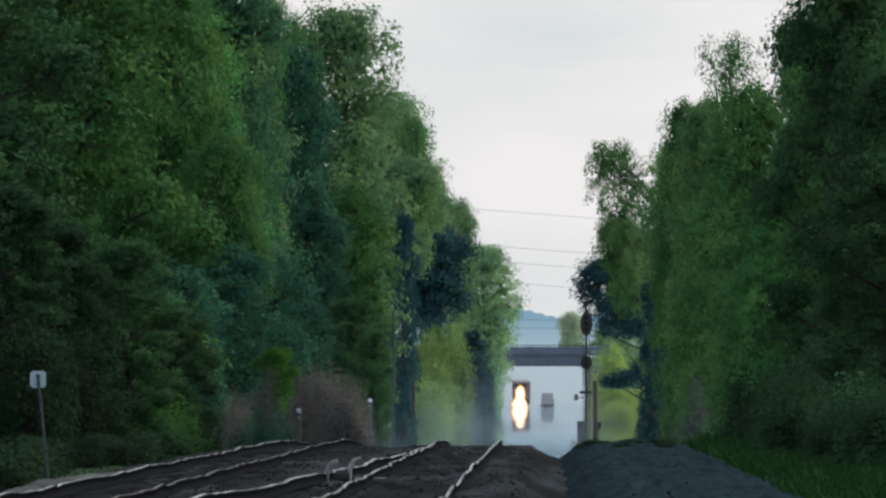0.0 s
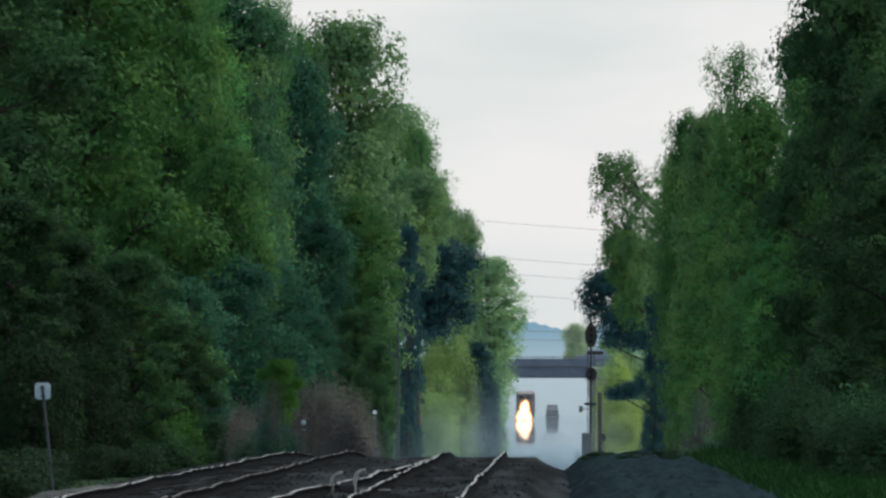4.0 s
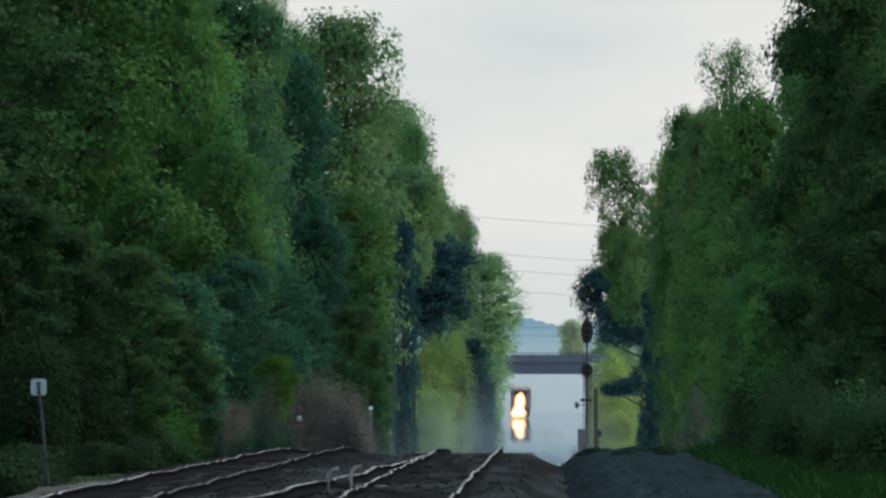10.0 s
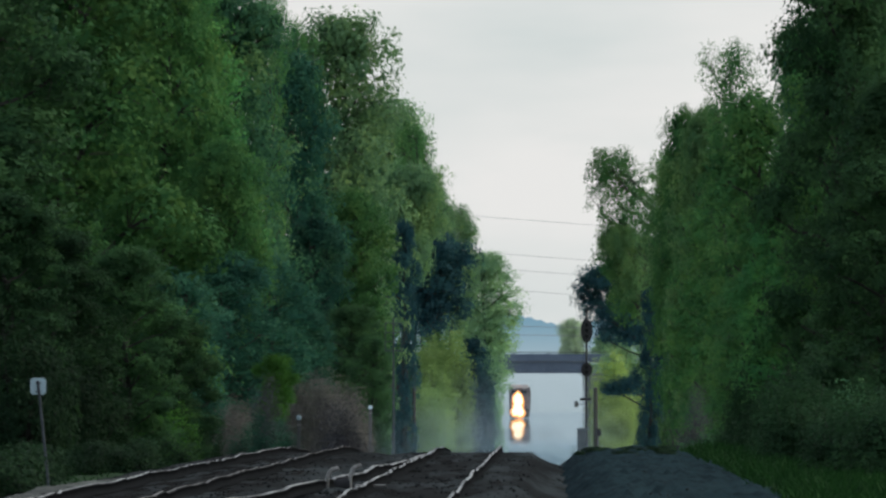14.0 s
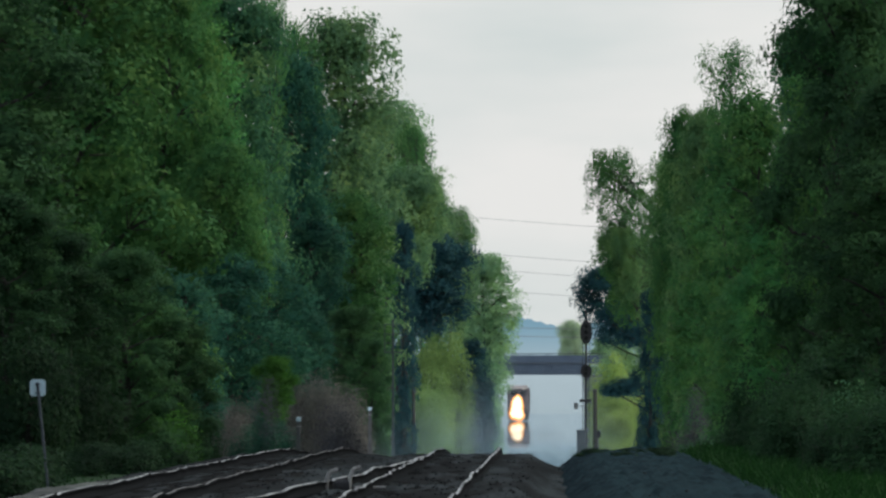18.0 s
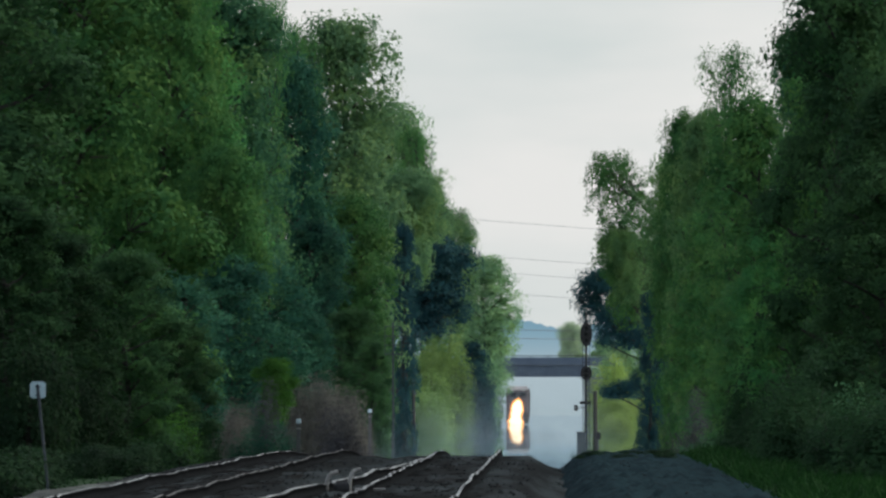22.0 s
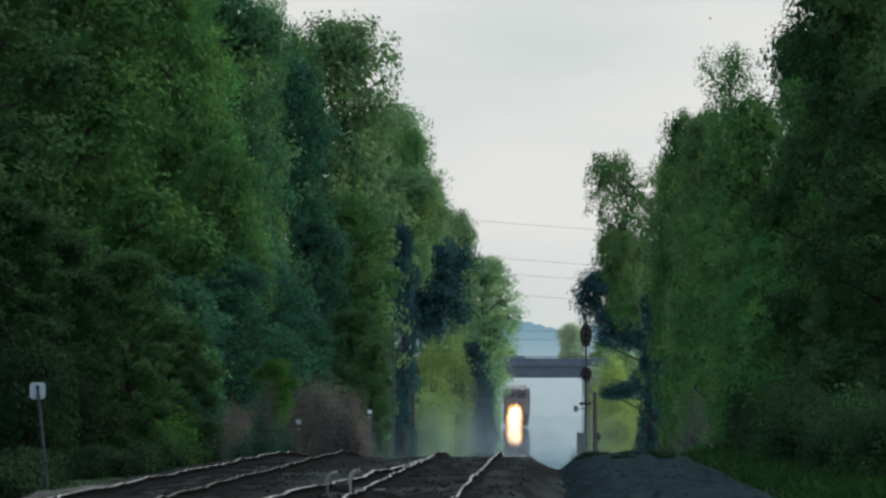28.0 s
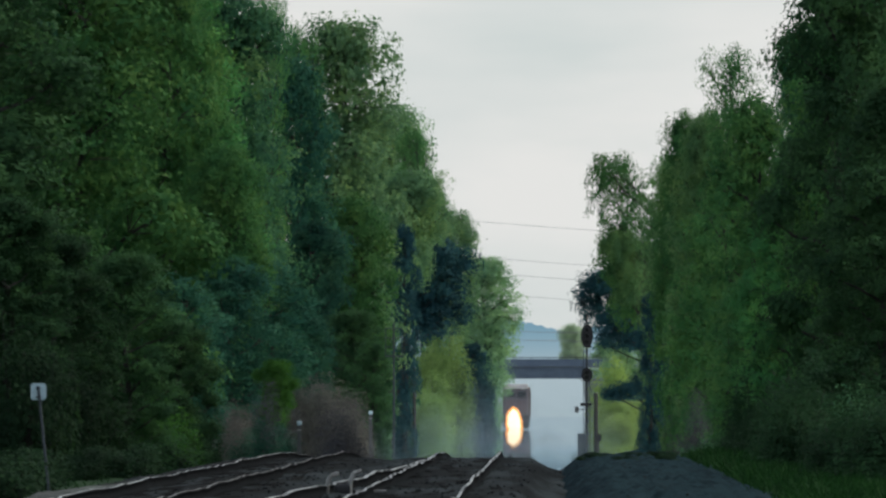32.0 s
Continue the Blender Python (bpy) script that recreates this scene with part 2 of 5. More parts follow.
# maroon paint lightened, with the haze before the train mixed in
LOCO_PAINT = surface("hazed_maroon_loco_paint", (0.09, 0.072, 0.083), (0.15, 0.12, 0.13), 0.45, 0.0, scale=0.8, bump=0.1)
LOCO_ROOF = surface("pale_loco_roof", (0.5, 0.47, 0.46), (0.72, 0.69, 0.67), 0.7, 0.0, scale=1.2, bump=0.1)
DARK_GLASS = surface("dark_glass", (0.01, 0.012, 0.015), (0.02, 0.022, 0.026), 0.25, 0.0, scale=1, bump=0)
CAR_BROWN = surface("boxcar_brown_paint", (0.055, 0.035, 0.03), (0.12, 0.075, 0.06), 0.7, 0.0, scale=0.6, bump=0.15)
CAR_GREY = surface("dusty_grey_wagon_paint", (0.1, 0.1, 0.105), (0.19, 0.19, 0.19), 0.7, 0.0, scale=0.6, bump=0.15)
LAMP_GLARE_WHITE = surface("lit_lamp_and_glare", (0.9, 0.85, 0.7), (1, 0.95, 0.8), 0.3, emit=(1.0, 0.77, 0.42), power=1.75, bump=0)
GLARE_AMBER = surface("lamp_glow_amber", (0.8, 0.4, 0.1), (0.9, 0.5, 0.15), 0.5, emit=(1.0, 0.31, 0.05), power=0.8, bump=0)
# body colour copies the hazy hills so the cars melt into them
CAR_HAZE = surface("hill_haze_car_paint", (0.17, 0.24, 0.3), (0.24, 0.31, 0.37), 0.25, 0.0, scale=1, bump=0)
RUBBER = surface("tyre_rubber", (0.012, 0.012, 0.012), (0.03, 0.03, 0.03), 0.85, scale=5, bump=0.2)
CABLE = surface("grey_cable", (0.2, 0.22, 0.24), (0.3, 0.32, 0.34), 0.7, 0.0, scale=1, bump=0)
FEATHER = surface("dark_feathers", (0.02, 0.02, 0.022), (0.05, 0.05, 0.052), 0.8, scale=8, bump=0.2)


def shimmer_material():
    """Hot air over the line, which mirrors what stands on it like rippled water."""
    m, nt, p, out = nodes_of("hot_air_mirror")
    co, mp, ns, b = (nt.nodes.new(k) for k in ("ShaderNodeTexCoord", "ShaderNodeMapping", "ShaderNodeTexNoise", "ShaderNodeBump"))
    mp.inputs["Scale"].default_value = (0.9, 0.05, 1)
    ns.inputs["Scale"].default_value, ns.inputs["Detail"].default_value = 1.0, 3
    nt.links.new(co.outputs["Object"], mp.inputs[0])
    nt.links.new(mp.outputs[0], ns.inputs[0])
    nt.links.new(ns.outputs[0], b.inputs["Height"])
    b.inputs["Strength"].default_value, b.inputs["Distance"].default_value = 1.0, 0.0026
    g = nt.nodes.new("ShaderNodeBsdfGlossy")
    g.inputs["Color"].default_value, g.inputs["Roughness"].default_value = (0.92, 0.95, 0.97, 1), 0.012
    nt.links.new(b.outputs[0], g.inputs["Normal"])
    nt.links.new(g.outputs[0], out.inputs[0])
    return m


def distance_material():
    """Far hills as a glowing backdrop, haze painted in: blue above, paler towards the valley floor."""
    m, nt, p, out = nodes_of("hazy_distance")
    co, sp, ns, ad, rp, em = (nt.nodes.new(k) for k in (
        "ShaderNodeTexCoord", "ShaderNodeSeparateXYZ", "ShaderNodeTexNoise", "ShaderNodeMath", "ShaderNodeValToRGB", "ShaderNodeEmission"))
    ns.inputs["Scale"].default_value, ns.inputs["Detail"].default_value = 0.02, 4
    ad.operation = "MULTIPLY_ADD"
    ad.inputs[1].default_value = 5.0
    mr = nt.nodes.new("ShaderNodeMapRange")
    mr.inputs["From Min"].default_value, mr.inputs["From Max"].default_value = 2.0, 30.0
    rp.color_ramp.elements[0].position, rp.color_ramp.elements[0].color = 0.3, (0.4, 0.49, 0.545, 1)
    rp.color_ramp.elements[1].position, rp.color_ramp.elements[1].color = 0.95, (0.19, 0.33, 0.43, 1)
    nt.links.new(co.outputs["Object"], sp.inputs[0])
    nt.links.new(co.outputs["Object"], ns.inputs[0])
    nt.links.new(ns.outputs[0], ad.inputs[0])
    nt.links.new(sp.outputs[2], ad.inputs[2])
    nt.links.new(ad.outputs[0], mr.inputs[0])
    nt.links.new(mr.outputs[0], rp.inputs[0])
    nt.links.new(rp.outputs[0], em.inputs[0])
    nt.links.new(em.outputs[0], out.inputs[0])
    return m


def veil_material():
    """Haze painted on see-through sheets, thickest near the ground and thinning out to all sides."""
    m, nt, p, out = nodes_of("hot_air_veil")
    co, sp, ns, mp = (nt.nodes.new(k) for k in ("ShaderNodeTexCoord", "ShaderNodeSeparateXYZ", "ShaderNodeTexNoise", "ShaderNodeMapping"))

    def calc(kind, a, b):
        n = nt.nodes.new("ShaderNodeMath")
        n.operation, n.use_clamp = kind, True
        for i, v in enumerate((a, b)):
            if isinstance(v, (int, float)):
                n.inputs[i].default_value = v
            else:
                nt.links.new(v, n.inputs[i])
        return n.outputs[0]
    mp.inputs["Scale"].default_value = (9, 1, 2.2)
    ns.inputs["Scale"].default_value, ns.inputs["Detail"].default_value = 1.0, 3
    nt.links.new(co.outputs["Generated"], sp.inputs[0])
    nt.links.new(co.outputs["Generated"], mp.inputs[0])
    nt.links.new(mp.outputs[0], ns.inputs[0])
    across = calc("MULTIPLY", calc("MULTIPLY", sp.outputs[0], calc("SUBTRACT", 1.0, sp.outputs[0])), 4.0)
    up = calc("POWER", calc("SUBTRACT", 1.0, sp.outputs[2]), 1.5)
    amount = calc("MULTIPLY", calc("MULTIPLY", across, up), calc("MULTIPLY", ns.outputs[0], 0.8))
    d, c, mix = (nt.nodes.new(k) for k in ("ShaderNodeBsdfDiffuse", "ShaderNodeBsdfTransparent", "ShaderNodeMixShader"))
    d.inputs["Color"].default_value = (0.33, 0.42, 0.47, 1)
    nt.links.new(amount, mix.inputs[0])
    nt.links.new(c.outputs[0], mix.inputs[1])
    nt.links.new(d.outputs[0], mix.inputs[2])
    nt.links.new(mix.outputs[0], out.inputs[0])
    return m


VEIL = veil_material()
HOT_AIR = shimmer_material()
DISTANCE = distance_material()


# ---- mesh helpers ----
def mesh_of(name, verts, faces, mat, smooth=False):
    """A mesh from arrays of vertices and quads (or any polygons)."""
    me = bpy.data.meshes.new(name)
    if isinstance(faces, np.ndarray):
        n, k = faces.shape
        me.vertices.add(len(verts))
        me.vertices.foreach_set("co", np.asarray(verts, dtype=np.float32).ravel())
        me.loops.add(n * k)
        me.loops.foreach_set("vertex_index", faces.astype(np.int32).ravel())
        me.polygons.add(n)
        me.polygons.foreach_set("loop_start", np.arange(0, n * k, k, dtype=np.int32))
        me.polygons.foreach_set("loop_total", np.full(n, k, dtype=np.int32))
        me.update(calc_edges=True)
    else:
        me.from_pydata([tuple(v) for v in verts], [], faces)
    if smooth:
        me.polygons.foreach_set("use_smooth", np.ones(len(me.polygons), dtype=bool))
    me.materials.append(mat)
    return me


def part(name, bm, mat, parent, label="", smooth=False):
    """Links a bmesh (or a finished mesh) as one object under a thing or a part."""
    if isinstance(bm, bmesh.types.BMesh):
        me = bpy.data.meshes.new(name)
        bmesh.ops.recalc_face_normals(bm, faces=bm.faces)
        bm.to_mesh(me)
        bm.free()
        me.materials.append(mat)
        if smooth:
            me.polygons.foreach_set("use_smooth", np.ones(len(me.polygons), dtype=bool))
    else:
        me = bm
    ob = new(name, me)
    ob.parent = parent
    if label:
        tagged(ob, label)
    return ob


def box(bm, cx, cy, cz, sx, sy, sz, bevel=0.0, turn=None):
    r = bmesh.ops.create_cube(bm, size=1.0)
    m = Matrix.Translation((cx, cy, cz)) @ (turn or Matrix()) @ Matrix.Diagonal((sx, sy, sz, 1))
    bmesh.ops.transform(bm, matrix=m, verts=r["verts"])
    if bevel:
        es = list({e for v in r["verts"] for e in v.link_edges})
        bmesh.ops.bevel(bm, geom=es, offset=bevel, segments=2, affect="EDGES", profile=0.6)
    return bm


def rod(bm, a, b, r1, r2=None, sides=10):
    """A tapered rod from a to b."""
    a, b = Vector(a), Vector(b)
    d = b - a
    m = Matrix.Translation((a + b) / 2) @ d.to_track_quat("Z", "Y").to_matrix().to_4x4()
    bmesh.ops.create_cone(bm, cap_ends=True, segments=sides, radius1=r1, radius2=r1 if r2 is None else r2, depth=d.length, matrix=m)
    return bm


def ball(bm, c, r, sx=1, sy=1, sz=1, u=14, v=9):
    bmesh.ops.create_uvsphere(bm, u_segments=u, v_segments=v, radius=r, matrix=Matrix.Translation(c) @ Matrix.Diagonal((sx, sy, sz, 1)))
    return bm


def bm_new():
    return bmesh.new()


def sweep(name, path, profile, mat, closed=True, smooth=False):
    """A profile of (across, up) carried along a path of (x, y, z), square to the line's way in plan."""
    path = np.asarray(path, float)
    prof = np.asarray(profile, float)
    n, k = len(path), len(prof)
    d = np.gradient(path[:, :2], axis=0)
    d /= np.linalg.norm(d, axis=1)[:, None]
    right = np.stack([d[:, 1], -d[:, 0]], 1)
    v = np.zeros((n, k, 3))
    v[:, :, :2] = path[:, None, :2] + right[:, None, :] * prof[None, :, 0, None]
    v[:, :, 2] = path[:, None, 2] + prof[None, :, 1]
    i, j = np.meshgrid(np.arange(n - 1), np.arange(k if closed else k - 1), indexing="ij")
    i, j = i.ravel(), j.ravel()
    jn = (j + 1) % k
    f = np.stack([i * k + j, i * k + jn, (i + 1) * k + jn, (i + 1) * k + j], 1)
    return mesh_of(name, v.reshape(-1, 3), f, mat, smooth)


# ---- the lie of the land: y runs along the line, away from the camera ----
def ease(a, b, t):
    t = np.clip((np.asarray(t, float) - a) / (b - a), 0, 1)
    return t * t * (3 - 2 * t)


def rail_z(y):
    """Top of rail: level, over a brow, down to a long level stretch, down again far off."""
    return -1.6 * ease(322, 480, y) - 0.8 * ease(700, 2000, y) - 11 * ease(2520, 3300, y)


def track_x(y):
    """Middle of the track on which the train comes."""
    y = np.asarray(y, float)
    return np.where(y < 320, 0.65 + 0.0087 * (y - 320), 0.65 + 0.0069 * (y - 320))


GAP = 4.1            # between the two tracks


def ground_z(x, y):
    """The natural ground beside the line."""
    u = np.asarray(x, float) - (track_x(y) - GAP / 2)
    z = rail_z(y) - 0.78 + 0.3 * ease(4.2, 5.6, -u) - 0.25 * ease(6, 9, -u) - 0.12 * ease(7.2, 9.5, u)
    z = z + 0.74 * ease(6.9, 8.1, u) * (1 - ease(9.5, 12.5, u)) * (1 - ease(330, 430, y))
    z = z + 1.2 * ease(14, 40, np.abs(u)) + 0.25 * np.sin(x * 0.21 + y * 0.05) * ease(10, 20, np.abs(u))
    return z


# ---- ground, ballast, tracks ----
def build_ground():
    us = np.concatenate([np.linspace(-2500, -60, 14), np.linspace(-50, -14, 13), np.linspace(-12, 14, 40), np.linspace(16, 50, 12), np.linspace(60, 2500, 14)])
    ys = np.concatenate([np.linspace(-400, 90, 12), np.linspace(100, 700, 121), np.linspace(720, 2600, 70), np.linspace(2650, 4900, 24)])
    Y, U = np.meshgrid(ys, us, indexing="ij")
    X = U + track_x(Y) - GAP / 2
    Z = ground_z(X, Y) + 0.03 * np.sin(X * 3.1 + Y * 0.7) * np.sin(Y * 1.3 - X)
    n, k = Y.shape
    i, j = np.meshgrid(np.arange(n - 1), np.arange(k - 1), indexing="ij")
    i, j = i.ravel(), j.ravel()
    f = np.stack([i * k + j, i * k + j + 1, (i + 1) * k + j + 1, (i + 1) * k + j], 1)
    ob = new("ground", mesh_of("ground", np.stack([X, Y, Z], -1).reshape(-1, 3), f, EARTH, True))
    tagged(ob, "dark grassy ground along the railway cutting", "ground", kind="structure")


build_ground()
LINE_Y = np.concatenate([np.arange(-60, 320, 10.0), np.arange(320, 700, 10.0), np.arange(700, 3300, 50.0)])


def line_path(shift, lift=0.0, ys=LINE_Y):
    return np.stack([track_x(ys) + shift, ys, rail_z(ys) + lift], 1)


def ragged(ys, step, size, seed):
    """Smooth chance unevenness along the line, with a knot about every step metres."""
    rng = np.random.default_rng(int(seed * 7 + step * 100) % 100000)
    knots = np.cumsum(rng.uniform(0.4, 1.6, int(260 / step) + 60) * step) + 100
    return np.interp(ys, knots, rng.normal(0, size, len(knots)))


def wavering_path(shift, lift, ys, seed):
    """The way of one rail, bent and dipped to imitate the wobble of heat shimmer."""
    ys = np.concatenate([np.arange(-60, 140, 4.0), np.arange(140, 345, 0.8), ys[ys > 345]])
    near = ease(120, 150, ys) * (1 - ease(345, 420, ys))
    p = line_path(join_shift(ys) if shift else 0.0, lift, ys)
    p[:, 0] += near * (ragged(ys, 9, 0.014, seed + 11) + ragged(ys, 2.5, 0.014, seed + 23))
    p[:, 2] += near * (ragged(ys, 7, 0.011, seed + 31) + ragged(ys, 2, 0.012, seed + 47))
    return p


def build_ballast():
    """The bed under both tracks, its surface heaped and hollowed along the line."""
    ys = np.concatenate([np.arange(-60, 150, 15.0), np.arange(150, 360, 1.6), np.arange(360, 700, 10.0), np.arange(700, 3300, 50.0)])
    us = np.concatenate([np.linspace(-5.6, 5.0, 60), [5.0, -5.6]])
    top = np.interp(us, [-5.6, -4.0, -0.5, 0, 0.5, 3.65, 4.05, 4.7, 5.0], [-0.62, -0.17, -0.16, -0.24, -0.16, -0.15, -0.42, -0.55, -1.1])
    top[-2:] = -1.1
    me = sweep("ballast_bed", line_path(-GAP / 2, 0.0, ys), list(zip(us, top)), BALLAST, smooth=True)
    rng = np.random.default_rng(3)
    v = np.array([w.co for w in me.vertices]).reshape(len(ys), len(us), 3)
    near = 1 - ease(340, 380, ys)
    band = np.cumsum(rng.normal(0, 1, (len(ys), len(us))), axis=0)
    band = (band - np.stack([np.convolve(c, np.ones(15) / 15, "same") for c in band.T], 1)) * 0.012
    lump = np.clip(band + rng.normal(0, 0.004, band.shape), -0.07, 0.045) * near[:, None]
    lump[:, -2:] = 0
    v[:, :, 2] += lump
    me.vertices.foreach_set("co", v.astype(np.float32).ravel())
    me.update()
    return tagged(new("ballast_bed", me), "dark crushed-stone ballast bed under both tracks", "ballast", kind="structure")


ballast = build_ballast()


def build_road():
    """The cinder road, its surface rutted and lumpy."""
    ys = np.concatenate([np.arange(-60, 150, 15.0), np.arange(150, 445, 1.2)])
    us = np.concatenate([np.linspace(4.3, 9.4, 44), [9.4, 4.3]])
    top = np.interp(us, [4.3, 4.8, 5.2, 6.2, 7.2, 8.4, 9.4], [-0.6, -0.24, -0.08, -0.05, -0.12, -0.4, -0.95])
    top[-2:] = -1.1
    me = sweep("service_road", line_path(-GAP / 2, 0.0, ys), list(zip(us, top)), CINDER, smooth=True)
    rng = np.random.default_rng(5)
    v = np.array([w.co for w in me.vertices]).reshape(len(ys), len(us), 3)
    lump = rng.normal(0, 0.042, v.shape[:2]) + 0.02 * np.sin(us * 5.2)[None] + 0.02 * np.sin(ys * 0.23)[:, None] * np.sin(us * 2.2)[None]
    lump[:, -2:] = 0
    v[:, :, 2] += lump
    me.vertices.foreach_set("co", v.astype(np.float32).ravel())
    me.update()
    return new("service_road", me)


road = build_road()
tagged(road, "dark cinder service road beside the track", "road", kind="structure")


def build_windrow():
    """A low ridge of dusty gravel that runs into the outer rail."""
    ys = np.arange(165, 262, 0.8)
    us = np.interp(ys, [165, 178, 207, 224, 262], [-3.2, -3.45, -3.95, -3.5, -3.15])
    rng = np.random.default_rng(6)
    p = np.stack([track_x(ys) - GAP / 2 + us + rng.normal(0, 0.02, len(ys)), ys, -0.125 + rng.normal(0, 0.012, len(ys)) - 0.05 * (ys > 245)], 1)
    t = new("gravel_ridge", sweep("gravel_ridge", p, [(-0.62, -0.4), (-0.42, -0.14), (-0.2, -0.02), (0, 0), (0.2, -0.02), (0.4, -0.07), (0.5, -0.3)], DUSTY))
    tagged(t, "low ridge of pale dusty gravel beside the outer rail", "gravel", kind="stuff")


build_windrow()


def join_shift(y):
    """The second track runs beside the first one and joins it beyond the brow."""
    return -GAP * (1 - ease(345, 600, y))


def rail_profile(gauge_shift):
    w = 0.037
    return [(gauge_shift + a, b) for a, b in ((-w, 0), (w, 0), (w, -0.03), (0.012, -0.045), (0.012, -0.13), (0.07, -0.15), (0.07, -0.165), (-0.07, -0.165), (-0.07, -0.15), (-0.012, -0.13), (-0.012, -0.045), (-w, -0.03))]


def build_track(second, label):
    ys = LINE_Y[LINE_Y < 581] if second else LINE_Y
    t = new("railway_track")
    tagged(t, label, "railway track", "main line tracks")
    for side in (-1, 1):
        g = side * 0.755
        head = RAIL_DULL if second and side > 0 else RAIL_HEAD
        r = part("rail", sweep("rail", wavering_path(second, 0.0, ys, side + 3 * second), rail_profile(g), RAIL_SIDE), RAIL_SIDE, t)
        part("rail_head", sweep("rail_head", wavering_path(second, 0.004, ys, side + 3 * second), [(g - 0.019, 0), (g + 0.019, 0), (g + 0.036, -0.02), (g - 0.036, -0.02)], head), head, r, "worn running surface")
    return t


TRACK_A = build_track(False, "near railway track with worn shiny rails on dark ballast")
TRACK_B = build_track(True, "second railway track with shiny rails on dark ballast")


def build_turnout():
    """The curved rail of a turnout, which leaves the train's track towards the other one."""
    t = tagged(new("turnout"), "curved turnout rail with a low point machine in the ballast", "railway switch")
    ys = np.arange(120, 306, 0.8)
    k = (300 - ys) / 130.0
    xs = track_x(ys) - 0.72 - 1.35 * np.clip(k, 0, 2) ** 1.6
    # the same shimmer wobble, put into the shape of this rail
    xs = xs + ragged(ys, 9, 0.014, 5) + ragged(ys, 3, 0.012, 6)
    p = np.stack([xs, ys, ragged(ys, 7, 0.012, 8) + ragged(ys, 2.2, 0.010, 9)], 1)
    r = part("rail", sweep("rail", p, rail_profile(0), RAIL_SIDE), RAIL_SIDE, t)
    p2 = p.copy()
    p2[:, 2] += 0.004
    part("rail_head", sweep("rail_head", p2, [(-0.034, 0), (0.034, 0), (0.036, -0.02), (-0.036, -0.02)], RAIL_HEAD), RAIL_HEAD, r, "bright worn running surface")


build_turnout()


def build_point_machine():
    x, y = -1.72, 206.0
    t = tagged(new("point_machine"), "low dark point machine with two pale end posts", "railway switch machine")
    t.location = (x, y, -0.16)
    part("housing", box(bm_new(), 0.09, 0, 0.08, 0.27, 0.7, 0.17, 0.05), BLACK_METAL, t)
    part("cover", box(bm_new(), 0.09, -0.05, 0.175, 0.2, 0.5, 0.03, 0.012), BLACK_METAL, t)
    for dx, top in ((-0.13, 0.3), (0.24, 0.34)):
        bm = rod(bm_new(), (dx - 0.03, -0.3, -0.02), (dx - 0.02, -0.3, top * 0.6), 0.032, 0.03)
        rod(bm, (dx - 0.02, -0.3, top * 0.6), (dx + 0.03, -0.3, top), 0.036)
        rod(bm, (dx + 0.03, -0.3, top), (dx + 0.16, -0.3, top + 0.04), 0.036)
        part("bracket", bm, WORN_STEEL, t, "pale worn steel bracket")
    part("throw_rod", rod(bm_new(), (0.3, 0, 0.05), (0.8, 0, 0.05), 0.02), DULL_STEEL, t)


build_point_machine()


def build_sleepers():
    bm = box(bm_new(), 0, 0, 0, 2.6, 0.23, 0.17)
    bmesh.ops.bevel(bm, geom=bm.edges[:], offset=0.015, segments=1, affect="EDGES")
    me = bpy.data.meshes.new("sleeper")
    bm.to_mesh(me)
    bm.free()
    me.materials.append(SLEEPER)
    rng = random.Random(4)
    for track, shift in ((TRACK_A, 0.0), (TRACK_B, -GAP)):
        for i in range(285):
            y = 165 + i * 0.55
            ob = new("sleeper", me)
            ob.parent = track
            ob.location = (float(track_x(y)) + shift + rng.uniform(-0.03, 0.03), y, float(rail_z(y)) - 0.165 - 0.083 + rng.uniform(-0.006, 0.006) )
            ob.rotation_euler = (0, 0, rng.uniform(-0.012, 0.012))
        # the sleepers nearer and farther off, in one piece
        ys = np.concatenate([np.arange(-59.5, 164.6, 0.55), np.arange(321.8, 560, 0.55)])
        cube = np.array([(i, j, k) for i in (-1.3, 1.3) for j in (-0.115, 0.115) for k in (-0.085, 0.085)])
        quads = np.array([(0, 1, 3, 2), (4, 6, 7, 5), (0, 4, 5, 1), (2, 3, 7, 6), (1, 5, 7, 3), (0, 2, 6, 4)])
        mid = line_path(join_shift(ys) if shift else 0.0, -0.248, ys)
        v = (mid[:, None, :] + cube[None]).reshape(-1, 3)
        f = (quads[None] + 8 * np.arange(len(ys))[:, None, None]).reshape(-1, 4)
        tagged(part("sleepers", mesh_of("sleepers", v, f, SLEEPER), SLEEPER, track), kind="stuff")


